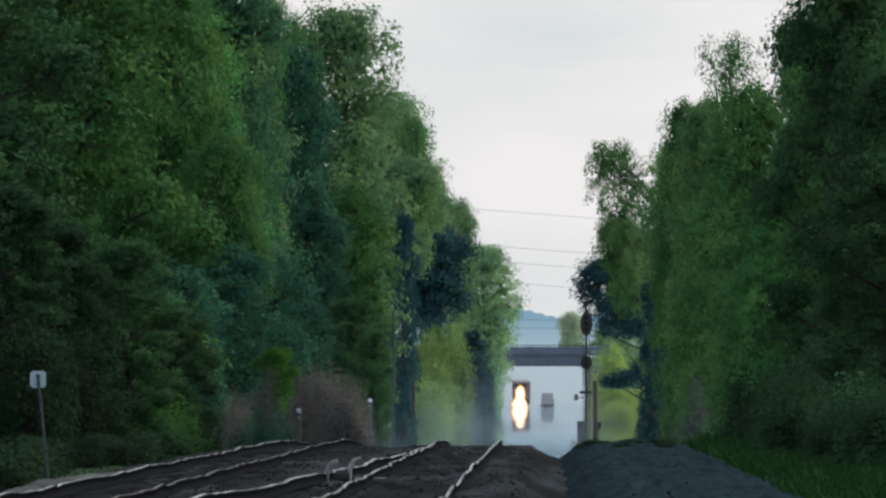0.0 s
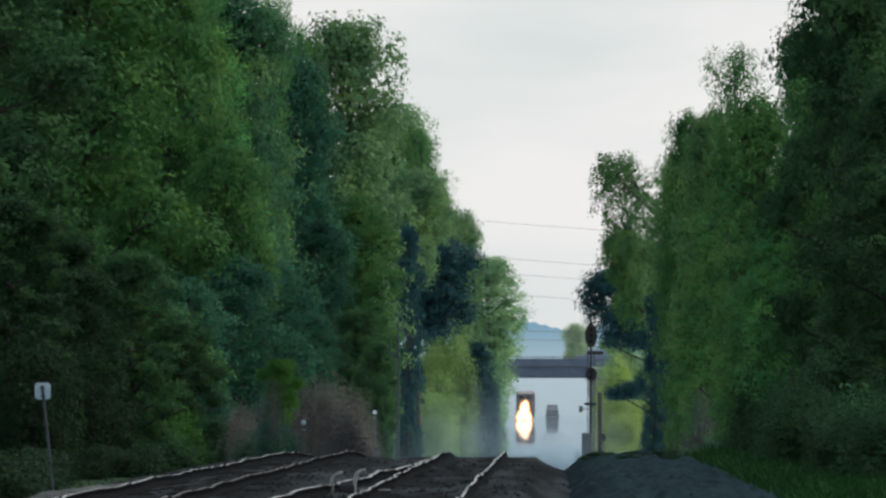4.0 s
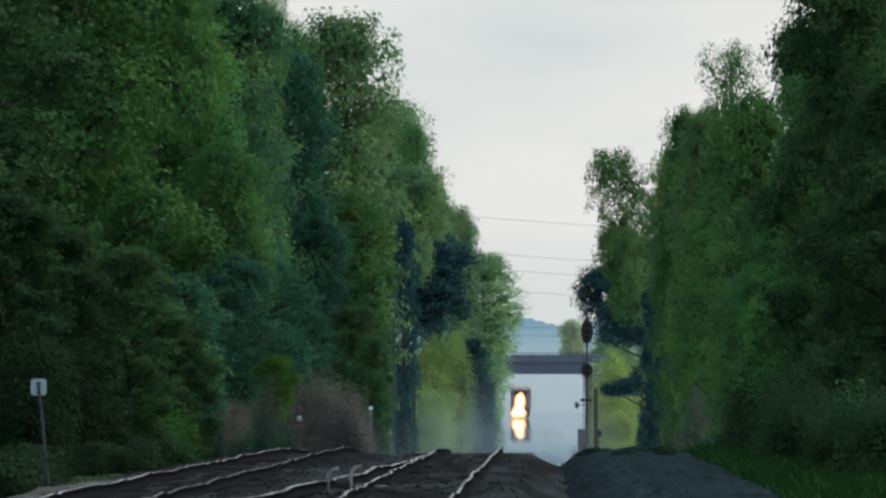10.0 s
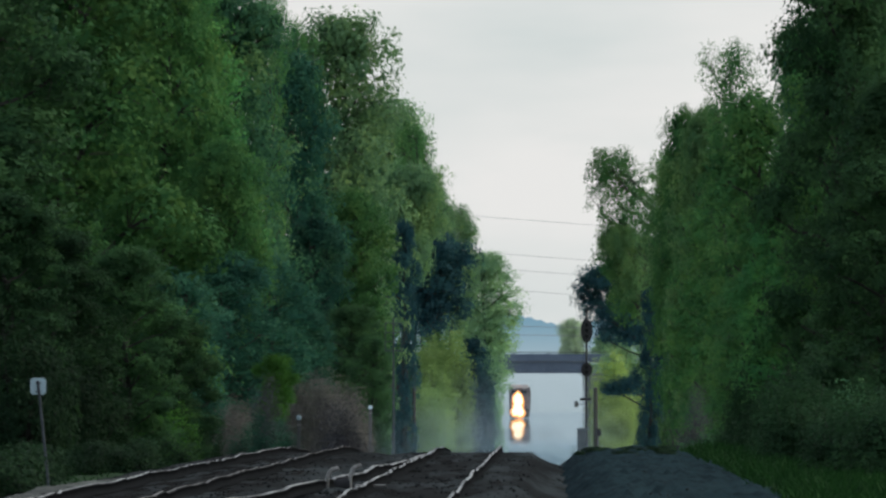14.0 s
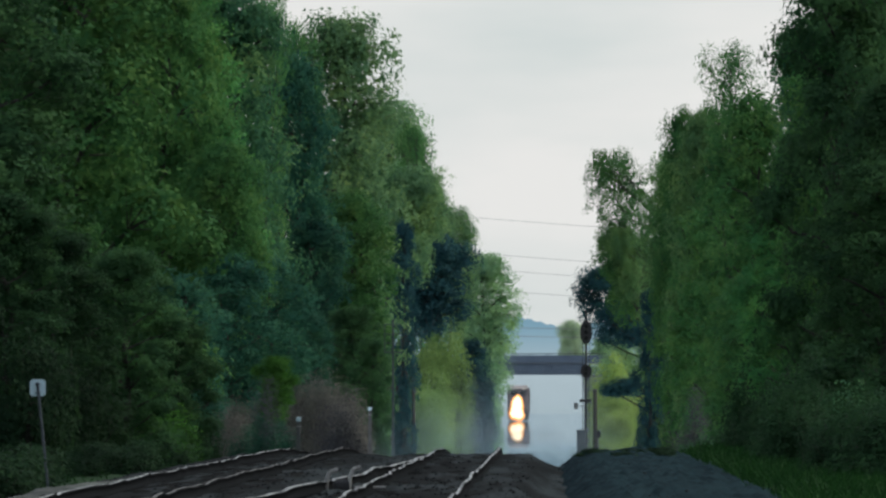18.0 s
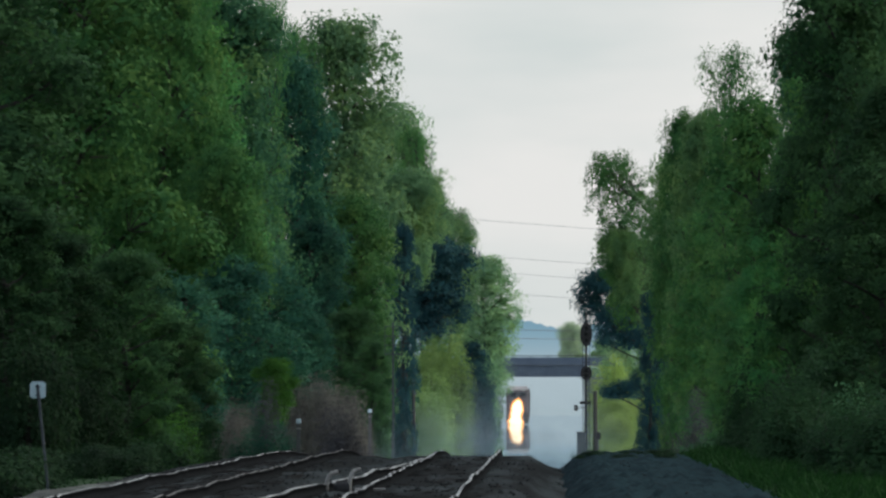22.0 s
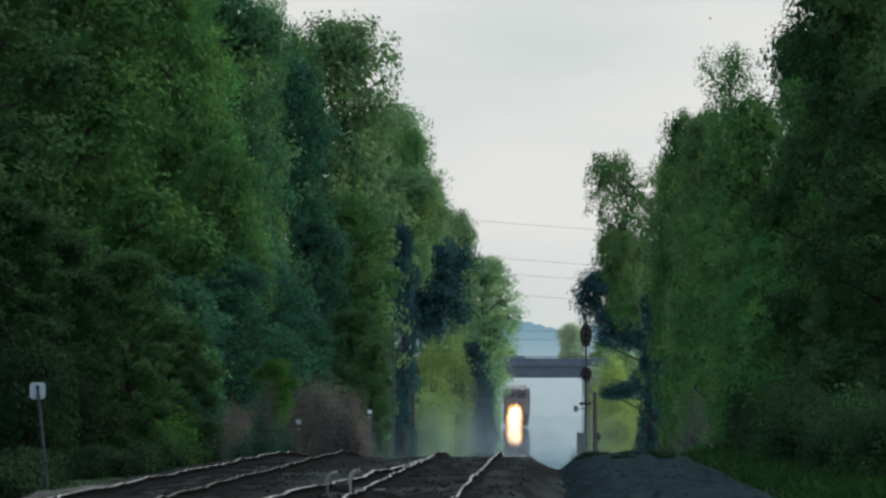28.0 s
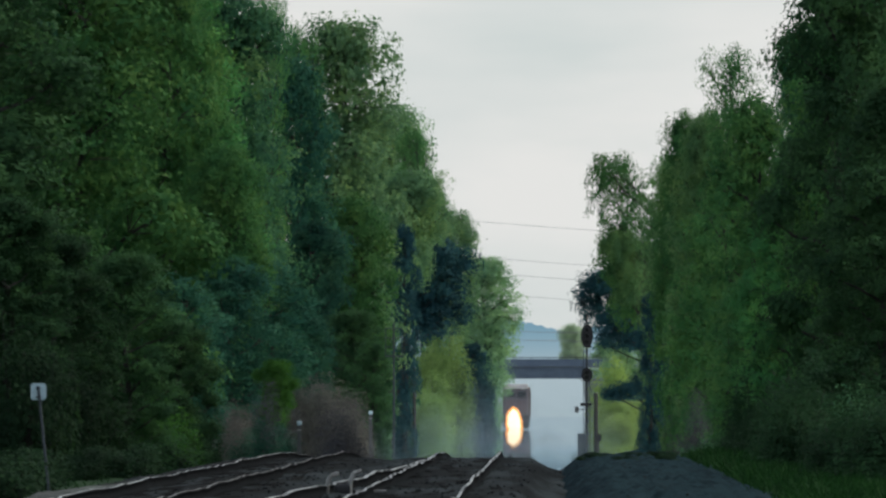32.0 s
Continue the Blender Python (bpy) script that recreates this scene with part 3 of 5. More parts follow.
def build_stones():
    """Loose ballast stones, one joined piece."""
    rng = np.random.default_rng(7)
    n = 2600
    y = 165 + 190 * rng.random(n) ** 1.3
    u = np.where(rng.random(n) < 0.84, rng.uniform(-4.4, 4.4, n), rng.uniform(4.6, 7.6, n))
    x = track_x(y) - GAP / 2 + u
    z = rail_z(y) + np.interp(u, [-5.6, -4, -0.5, 0, 0.5, 3.65, 4.05, 4.7, 4.8, 5.2, 6.2, 7.2], [-0.62, -0.17, -0.15, -0.24, -0.15, -0.15, -0.46, -0.5, -0.28, -0.09, -0.04, -0.2])
    base = np.array([(1, 0, 0), (-1, 0, 0), (0, 1, 0), (0, -1, 0), (0, 0, 1), (0, 0, -1)], float)
    fc = np.array([(0, 2, 4), (2, 1, 4), (1, 3, 4), (3, 0, 4), (2, 0, 5), (1, 2, 5), (3, 1, 5), (0, 3, 5)])
    s = rng.uniform(0.015, 0.035, (n, 1, 1)) * rng.uniform(0.7, 1.3, (n, 6, 1))
    v = base[None] * s + np.stack([x, y, z], 1)[:, None, :]
    f = fc[None] + (np.arange(n) * 6)[:, None, None]
    ob = new("loose_stones", mesh_of("loose_stones", v.reshape(-1, 3), f.reshape(-1, 3), STONE))
    tagged(ob, "loose grey ballast stones strewn over the track bed", "gravel", kind="stuff")


# hot air over the level stretch beyond the brow
ys = np.arange(480, 2520, 40.0)
air = new("heat_shimmer", sweep("heat_shimmer", line_path(0, 0.0, ys), [(-26, 0.02), (24, 0.02)], HOT_AIR, closed=False))
tagged(air, "shimmering hot-air layer over the line, mirroring like water", "mirage", kind="structure")


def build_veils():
    """Bulging sheets added over the line in place of hazy hot air; their pale colour thins out upwards."""
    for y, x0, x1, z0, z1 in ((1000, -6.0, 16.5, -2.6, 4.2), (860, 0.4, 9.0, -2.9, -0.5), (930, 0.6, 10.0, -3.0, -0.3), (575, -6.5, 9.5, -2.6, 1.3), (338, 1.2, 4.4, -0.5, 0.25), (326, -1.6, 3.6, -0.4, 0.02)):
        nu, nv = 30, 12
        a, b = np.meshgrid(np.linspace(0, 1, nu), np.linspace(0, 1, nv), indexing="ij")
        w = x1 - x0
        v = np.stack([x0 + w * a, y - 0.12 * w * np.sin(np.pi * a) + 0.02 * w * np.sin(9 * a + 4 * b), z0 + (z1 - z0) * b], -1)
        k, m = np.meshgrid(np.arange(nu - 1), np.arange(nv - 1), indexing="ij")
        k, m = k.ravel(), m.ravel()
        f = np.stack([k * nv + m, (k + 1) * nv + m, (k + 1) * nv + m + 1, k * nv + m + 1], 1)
        ob = part("hot_air_veil", mesh_of("hot_air_veil", v.reshape(-1, 3), f, VEIL, True), VEIL, air, "pale see-through sheet with haze painted on")
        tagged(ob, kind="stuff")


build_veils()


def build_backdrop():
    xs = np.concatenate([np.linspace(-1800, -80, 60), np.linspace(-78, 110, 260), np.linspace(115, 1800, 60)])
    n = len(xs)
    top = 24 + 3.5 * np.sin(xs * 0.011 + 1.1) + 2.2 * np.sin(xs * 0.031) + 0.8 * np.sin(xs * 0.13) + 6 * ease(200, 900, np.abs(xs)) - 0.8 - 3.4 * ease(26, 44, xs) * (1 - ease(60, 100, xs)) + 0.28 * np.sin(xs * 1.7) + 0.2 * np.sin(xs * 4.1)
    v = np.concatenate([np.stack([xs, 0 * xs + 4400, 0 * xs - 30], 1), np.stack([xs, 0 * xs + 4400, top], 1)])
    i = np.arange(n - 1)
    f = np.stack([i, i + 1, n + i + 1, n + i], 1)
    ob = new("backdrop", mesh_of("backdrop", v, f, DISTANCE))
    tagged(ob, "glowing backdrop of far hills with blue haze painted in", "hills", kind="structure")


build_backdrop()


# ---- bridge ----
def build_bridge():
    y = 1300.0
    b = tagged(new("road_bridge"), "steel girder road bridge over the railway, tinted with blue haze", "bridge")
    bx = float(track_x(y))
    b.location = (bx, y, float(rail_z(y)))
    x0, x1 = -9.0, 7.2
    z0 = 5.35
    bm = bm_new()
    box(bm, (x0 + x1) / 2, -4.2, z0 + 0.55, x1 - x0, 0.12, 1.1)
    box(bm, (x0 + x1) / 2, -4.2, z0 + 0.03, x1 - x0, 0.5, 0.06)
    box(bm, (x0 + x1) / 2, -4.2, z0 + 1.12, x1 - x0, 0.5, 0.06)
    g = part("girder", bm, GIRDER, b)
    for i in range(12):
        part("stiffener", box(bm_new(), x0 + 0.7 + i * 1.34, -4.33, z0 + 0.57, 0.05, 0.16, 1.0), GIRDER, g)
    part("girder", box(bm_new(), (x0 + x1) / 2, 4.2, z0 + 0.55, x1 - x0, 0.2, 1.1, 0.02), GIRDER, b)
    part("deck", box(bm_new(), (x0 + x1) / 2 , 0, z0 + 1.25, x1 - x0 + 30, 9.0, 0.2, 0.02), CONCRETE, b, "grey concrete road deck")
    for yy in (-4.6, 4.6):
        part("parapet", box(bm_new(), (x0 + x1) / 2, yy, z0 + 1.6, x1 - x0 + 6, 0.16, 0.75, 0.02), GIRDER, b)
        rail = part("railing", box(bm_new(), (x0 + x1) / 2, yy, z0 + 2.15, x1 - x0 + 6, 0.06, 0.05), GREY_METAL, b)
        for i in range(12):
            part("baluster", box(bm_new(), x0 - 2 + i * 1.8, yy, z0 + 2.02, 0.05, 0.05, 0.3), GREY_METAL, rail)
    for xx, w in ((x1 + 0.9, 1.8), (x0 - 0.9, 1.8)):
        ab = part("abutment", box(bm_new(), xx, 0, z0 / 2 - 0.4, w, 10, z0 + 0.8, 0.05), CONCRETE, b, "stained concrete abutment")
        part("wing_wall", box(bm_new(), xx + math.copysign(2.4, xx), -3.4, z0 / 2 - 0.7, 3.4, 0.5, z0, 0.05), CONCRETE, ab)
    # earth ramps that carry the road up to both ends
    for s, xe in ((1, x1 + 1.8), (-1, x0 - 1.8)):
        bm = bm_new()
        vs = [bm.verts.new(p) for p in ((xe, -5, -1), (xe, 5, -1), (xe, 5, z0 + 1.2), (xe, -5, z0 + 1.2), (xe + s * 160, -5, -1), (xe + s * 160, 5, -1), (xe + s * 160, 5, -0.2), (xe + s * 160, -5, -0.2))]
        for f in ((0, 1, 2, 3), (4, 5, 6, 7), (0, 1, 5, 4), (1, 2, 6, 5), (2, 3, 7, 6), (3, 0, 4, 7)):
            bm.faces.new([vs[i] for i in f])
        part("embankment", bm, EARTH, b, "grassy earth ramp")


build_bridge()


# ---- trees ----
def leaf_cloud(rng, centres, per, spread, leaf, flat=0.7, out=None):
    """Pointed leaves, per of them round each centre, turned mostly outwards and up."""
    n = len(centres) * per
    c = np.repeat(centres, per, axis=0)
    p = c + np.clip(rng.normal(0, 1, (n, 3)), -1.35, 1.35) * np.array([spread, spread, spread * flat])
    nrm = rng.normal(0, 0.42, (n, 3)) + np.array([0, 0, 0.3])
    if out is not None:
        nrm += np.repeat(out, per, axis=0)
    nrm /= np.linalg.norm(nrm, axis=1)[:, None]
    a = np.cross(nrm, rng.normal(0, 1, (n, 3)))
    a /= np.linalg.norm(a, axis=1)[:, None]
    b = np.cross(nrm, a)
    s = leaf * rng.uniform(0.6, 1.35, (n, 1))
    a, b = a * s * 0.62, b * s * 0.42
    v = np.stack([p + a * 1.2, p - a * 0.6 + b * 1.1, p - a * 0.6 - b * 1.1], 1).reshape(-1, 3)
    return v, np.arange(n * 3).reshape(-1, 3)


def limb(bm, a, b, r1, r2, rng, sides=6):
    """A slightly crooked tapered limb of three pieces."""
    a, b = np.array(a, float), np.array(b, float)
    L = np.linalg.norm(b - a)
    p = [a + (b - a) * t + rng.normal(0, 0.05 * L, 3) * (0 < t < 1) for t in (0, 0.4, 0.75, 1)]
    r = [r1 + (r2 - r1) * t for t in (0, 0.4, 0.75, 1)]
    for i in range(3):
        rod(bm, p[i], p[i + 1], r[i], r[i + 1], sides)
    return p


def tree_kind(name, label, mat, seed, bottom=0.15, lobes=30, lobe_r=(1.5, 2.5), clusters=42, per=17, spread=0.31, leaf=0.2, radius=4.5, height=20.0, wide=0.55, sparse=False, lean=0.0, extra=(), bark=BARK):
    """One grown tree, 20 m high with a crown of 4.5 m radius: trunk, limbs and a crown of leaves in billows.
    wide: the height, as a share of the crown, at which it is broadest."""
    rng = np.random.default_rng(seed)
    t = tagged(new(name), label, "tree", "trees along the line")
    cen = []
    for i in range(lobes):
        k = (i + 0.5) / lobes
        q = (k - wide) / ((1 - wide) * 1.06 if k > wide else wide * 1.7)
        w = radius * math.sqrt(max(0.06, 1 - abs(q) ** 2.4))
        rad = min(rng.uniform(*lobe_r), w * 0.75 + 0.3)
        ang = i * 2.4 + rng.uniform(-0.6, 0.6)
        r = max(0, w - rad) * rng.uniform(0.75, 1.12) if i % 4 else w * 0.2
        z = height * (bottom + (1 - bottom) * k)
        cen.append((r * math.cos(ang), r * math.sin(ang), min(z, height - rad * 0.85), rad))
        cen[-1] = (cen[-1][0] + lean * (0.65 + 0.35 * k), *cen[-1][1:])
    cen = np.array(cen + list(extra))
    bm = bm_new()
    sway = rng.normal(0, 0.25, (6, 2))
    zs = np.linspace(0, height * 0.86, 7)
    pts = [np.array([0, 0, -0.6])] + [np.array([sway[i, 0] * (i + 1) / 3, sway[i, 1] * (i + 1) / 3, zs[i + 1]]) for i in range(6)]
    rr = np.linspace(0.34, 0.05, 7)
    for i in range(6):
        rod(bm, pts[i], pts[i + 1], rr[i], rr[i + 1], 9)
    limbs = bm_new()
    centres, outs = [], []
    for x, y, z, rad in cen:
        zb = max(1.2, min(z - 0.5 - 0.45 * math.hypot(x, y), height * 0.84))
        j = min(5, int(zb / (height * 0.86) * 6))
        tt = (zb - pts[j][2]) / max(0.01, pts[j + 1][2] - pts[j][2])
        base = pts[j] + (pts[j + 1] - pts[j]) * min(1, max(0, tt))
        q = limb(limbs, base, (x, y, z), 0.06 if sparse else 0.11, 0.03, rng)
        d = rng.normal(0, 1, (clusters, 3))
        d[:, 2] += 0.35
        d /= np.linalg.norm(d, axis=1)[:, None]
        c = np.array([x, y, z]) + d * rad * rng.uniform(0.55, 1.05, (clusters, 1)) * np.array([1, 1, 0.8])
        centres.append(c)
        outs.append(d)
        for m in range(0, clusters, 7 if not sparse else 3):
            rod(limbs, q[2 + m % 2], c[m], 0.025, 0.008, 3)
    centres, outs = np.concatenate(centres), np.concatenate(outs)
    v, f = leaf_cloud(rng, centres, int(per * 1.25), spread * 1.08, leaf * 0.88, 0.7, outs * 1.3)
    if not sparse:
        # coarser leaves deep in every billow close it against the sky
        core = np.repeat(cen[:, :3], 26, axis=0) + np.clip(rng.normal(0, 0.33, (len(cen) * 26, 3)), -0.5, 0.5) * np.repeat(cen[:, 3:], 26, axis=0)
        v2, f2 = leaf_cloud(rng, core, 4, spread * 0.8, leaf * 1.6, 0.7)
        v, f = np.concatenate([v, v2]), np.concatenate([f, f2 + len(v)])
    v[:, 2] = np.maximum(v[:, 2], 0.1)
    part("trunk", bm, bark, t, "rough grey-brown trunk")
    tagged(part("branchwork", limbs, bark, t, "crooked grey-brown limbs"), kind="stuff")
    part("crown", mesh_of("crown", v, f, mat), mat, t, "loose leafy crown with gaps")
    return t


def bush_kind(name, label, mat, seed, n=60, per=40, leaf=0.2, spread=0.28, cat="bush"):
    """A bush 3 m high and 3 m wide: stems from the ground and a leafy dome."""
    rng = np.random.default_rng(seed)
    t = tagged(new(name), label, cat, "bushes along the line")
    d = rng.normal(0, 1, (n, 3))
    d[:, 2] = np.abs(d[:, 2])
    d /= np.linalg.norm(d, axis=1)[:, None]
    c = d * np.array([1.45, 1.45, 2.6]) * rng.uniform(0.5, 1.0, (n, 1)) * (1 + 0.18 * np.sin(5 * d[:, :1] + 3 * d[:, 1:2]))
    c[:, 2] += 0.2
    bm = bm_new()
    for i in range(0, n, 3):
        rod(bm, (c[i, 0] * 0.15, c[i, 1] * 0.15, -0.3), c[i], 0.03, 0.008, 4)
    v, f = leaf_cloud(rng, c, int(per * 1.4), spread, leaf, 0.9, d * 1.2)
    v[:, 2] = np.maximum(v[:, 2], 0.03)
    part("stem", bm, BARK, t, "thin brown stems")
    part("leaves", mesh_of("leaves", v, f, mat), mat, t)
    return t


KINDS = {
    "near": tree_kind("tree", "tall leafy green tree with dense drooping foliage", LEAF_NEAR, 11, 0.02, 44, (1.0, 1.8), 44, 18, 0.26, 0.175),
    "nearo": tree_kind("tree", "tall olive-green tree with small young leaves", LEAF_OLIVE, 12, 0.02, 44, (1.0, 1.8), 44, 18, 0.26, 0.175),
    "shade": tree_kind("tree", "tall tree with shade painted into its olive foliage", LEAF_SHADE, 13, 0.02, 46, (1.0, 1.9), 44, 18, 0.26, 0.175),
    "dim": tree_kind("tree", "tall tree with deep shade painted into its olive foliage", LEAF_DIM, 14, 0.02, 46, (1.0, 1.9), 44, 18, 0.26, 0.175),
    "mid": tree_kind("tree", "tall green broadleaf tree beside the line", LEAF_MID, 21, 0.06, 34),
    "mid2": tree_kind("tree", "tall haze-tinted broadleaf tree with a rounded crown", LEAF_HAZY, 22, 0.04, 34, (1.5, 2.6), wide=0.62),
    "teal": tree_kind("tree", "tree with blue-green shade painted into its leaves", LEAF_TEAL, 24, 0.06, 32),
    "olive": tree_kind("tree", "olive-green tree with fresh spring leaves", LEAF_OLIVE, 23, 0.06, 34),
    "sunny": tree_kind("tree", "olive-green tree with sunlight painted into its leaves", LEAF_SUNNY, 27, 0.06, 34),
    "sunh": tree_kind("tree", "rounded olive-green crown in the light", LEAF_OLIVE, 28, 0.5, 26, (1.4, 2.4)),
    "back": tree_kind("tree", "green tree deep in the woods", LEAF_MID, 25, 0.1, 28, (1.6, 2.6), 26, 10, 0.42, 0.42),
    "column": tree_kind("tree", "ivy-clad tree, foliage to the ground, with blue shade painted in", LEAF_BLUE_SHADE, 33, 0.02, 30, (1.2, 2.0), 28, 20),
    "lean": tree_kind("tree", "tree leaning out over the line with blue shade painted in", LEAF_BLUE_SHADE, 32, 0.6, 26, (1.2, 2.0), wide=0.5, lean=-3.9, extra=((-1.4, 0, 7.2, 1.5), (-2.6, 0.3, 7.0, 1.3), (-3.6, 0, 6.7, 1.0))),
    "far": tree_kind("tree", "haze-tinted yellow-green tree beyond the bridge", LEAF_HAZE, 43, 0.58, 24, (1.4, 2.2), lean=-3.5, bark=HAZE_BARK),
    "light": tree_kind("tree", "green tree by the bridge, paled by painted haze", LEAF_PALED, 41, 0.04, 30),
    "midh": tree_kind("tree", "haze-tinted green tree with a high crown over its neighbours", LEAF_HAZY, 26, 0.5, 28, (1.3, 2.2)),
    "dlean": tree_kind("tree", "tree bending towards the line with blue shade painted in", LEAF_BLUE_SHADE, 34, 0.56, 30, (1.4, 2.3), lean=2.9),
    "mlean": tree_kind("tree", "haze-tinted tree reaching out over its dark neighbours", LEAF_HAZY, 35, 0.62, 26, (1.3, 2.2), lean=2.6),
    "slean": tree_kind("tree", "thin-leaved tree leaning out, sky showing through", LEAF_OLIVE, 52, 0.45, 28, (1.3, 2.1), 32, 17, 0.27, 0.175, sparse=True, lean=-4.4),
    "ylean": tree_kind("tree", "olive-green tree with painted sunlight, leaning over a dark one", LEAF_SUNNY, 36, 0.7, 24, (1.3, 2.1), lean=-6.4),
    "over": tree_kind("tree", "green tree hanging over the line, paled by painted haze", LEAF_PALED, 42, 0.27, 30),
    "sparse": tree_kind("tree", "thin-leaved tree with sky showing through", LEAF_OLIVE, 51, 0.45, 28, (1.2, 1.9), 30, 11, 0.24, 0.16, wide=0.72, sparse=True),
    "bush": bush_kind("bush", "dense dark green trackside bush", LEAF_MID, 61, 80, 66, 0.085),
    "fbush": bush_kind("bush", "fine-leaved bush with the woods' shade in its leaf colour", LEAF_UNDER, 67, 80, 66, 0.085),
    "weedbush": bush_kind("weed_clump", "clump of weeds in the shaded undergrowth colour", LEAF_UNDER, 69, 44, 34, 0.16, 0.34, "weeds"),
    "dome": tree_kind("tree", "small rounded bright green tree", LEAF_FRESH, 65, 0.52, 30, (1.4, 2.3), wide=0.5),
    # added bushes that stand in for teal mirage streaks near the ground
    "sbush": bush_kind("bush", "low blue-green bush standing in for mirage streaks", LEAF_TEAL, 70, 80, 60, 0.08),
    "gbush": bush_kind("bush", "rounded bright green bush", LEAF_FRESH, 65, 90, 84, 0.08),
    "pbush": bush_kind("bush", "thicket of bare twigs in a purple shadow colour", TWIG_SHADOW, 68, 110, 100, 0.055),
    "ybush": bush_kind("bush", "yellow-green bush with sunlight painted into its leaves", LEAF_YELLOW, 62, 100, 90, 0.075),
    "lbush": bush_kind("bush", "yellow-green bush with full sunlight painted into its leaves", LEAF_FULL_SUN, 72, 100, 90, 0.075),
    "bbush": bush_kind("bush", "brown leafless thicket of thin twigs", LEAF_BROWN, 63, 110, 110, 0.055),
    "tbush": bush_kind("bush", "thicket with blue-green shade painted into its leaves", LEAF_BLUE_SHADE, 66, 80, 70, 0.09),
    "dbush": bush_kind("bush", "undergrowth with tree shade put into its leaf colour", LEAF_DIM, 64, 80, 70, 0.085),
}
SIZE = {k: ((1.55, 2.9) if k.endswith("bush") else (4.5, 20.0)) for k in KINDS}


def plant(rows):
    """Rows of x, y, height, crown half-width, kind and, off the natural ground, the height of the foot. The first of a kind is the grown one itself, the others are its copies."""
    rng = random.Random(9)
    for x, y, h, w, kind, *foot in rows:
        src = KINDS[kind]
        m = Matrix.Translation((x, y, foot[0] if foot else float(ground_z(x, y)) - 0.1)) @ pose(0, 0, 0, 0, 0, 0 if kind in ("lean", "slean", "dlean", "mlean", "ylean", "far") else rng.uniform(0, 360))
        s = (w / SIZE[kind][0], w / SIZE[kind][0], h / SIZE[kind][1])
        if src.get("planted"):
            ob = copy_thing(src, m)
        else:
            ob, src["planted"] = src, 1
            ob.matrix_basis = m
        ob.scale = s


# woods on the sign's side, first stretch
plant([
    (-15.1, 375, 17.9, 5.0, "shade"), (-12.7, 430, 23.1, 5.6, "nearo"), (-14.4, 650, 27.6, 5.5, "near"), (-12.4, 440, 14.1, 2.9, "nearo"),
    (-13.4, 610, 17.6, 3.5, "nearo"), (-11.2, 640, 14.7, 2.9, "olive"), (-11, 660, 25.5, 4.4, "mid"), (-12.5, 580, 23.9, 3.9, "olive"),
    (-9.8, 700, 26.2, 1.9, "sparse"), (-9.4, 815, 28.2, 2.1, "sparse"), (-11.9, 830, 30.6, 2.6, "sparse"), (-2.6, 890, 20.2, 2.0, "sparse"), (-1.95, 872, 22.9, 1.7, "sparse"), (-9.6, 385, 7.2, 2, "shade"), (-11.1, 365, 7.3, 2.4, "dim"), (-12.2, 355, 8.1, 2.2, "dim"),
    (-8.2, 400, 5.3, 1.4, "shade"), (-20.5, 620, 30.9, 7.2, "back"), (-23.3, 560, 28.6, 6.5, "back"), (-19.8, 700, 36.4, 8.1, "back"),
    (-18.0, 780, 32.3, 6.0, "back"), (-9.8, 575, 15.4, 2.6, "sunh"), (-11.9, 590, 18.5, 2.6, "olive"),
])
# woods on the sign's side, far stretch
plant([
    (-6.6, 820, 28.7, 5.4, "mid2"), (-9.2, 790, 25.2, 3.7, "teal"), (-4.2, 1000, 26.8, 4.2, "midh"), (-2.1, 950, 23.7, 1.9, "sparse"),
    (-5.5, 800, 16.6, 3.3, "olive"), (-3.6, 850, 19, 3.2, "mlean"), (-1.9, 1110, 22.9, 4, "midh"), (-7.5, 740, 14.3, 3, "teal"),
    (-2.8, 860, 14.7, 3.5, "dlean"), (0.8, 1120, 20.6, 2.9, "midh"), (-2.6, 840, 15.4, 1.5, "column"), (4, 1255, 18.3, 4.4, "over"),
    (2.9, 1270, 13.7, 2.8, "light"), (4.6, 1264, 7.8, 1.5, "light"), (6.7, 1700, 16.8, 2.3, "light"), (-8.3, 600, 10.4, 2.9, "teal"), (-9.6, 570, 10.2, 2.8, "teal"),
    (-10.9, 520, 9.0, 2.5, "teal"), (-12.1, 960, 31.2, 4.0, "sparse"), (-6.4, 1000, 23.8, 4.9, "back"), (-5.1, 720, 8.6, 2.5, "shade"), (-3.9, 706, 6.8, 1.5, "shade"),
    (-7.5, 700, 8.7, 1.9, "teal"),
])
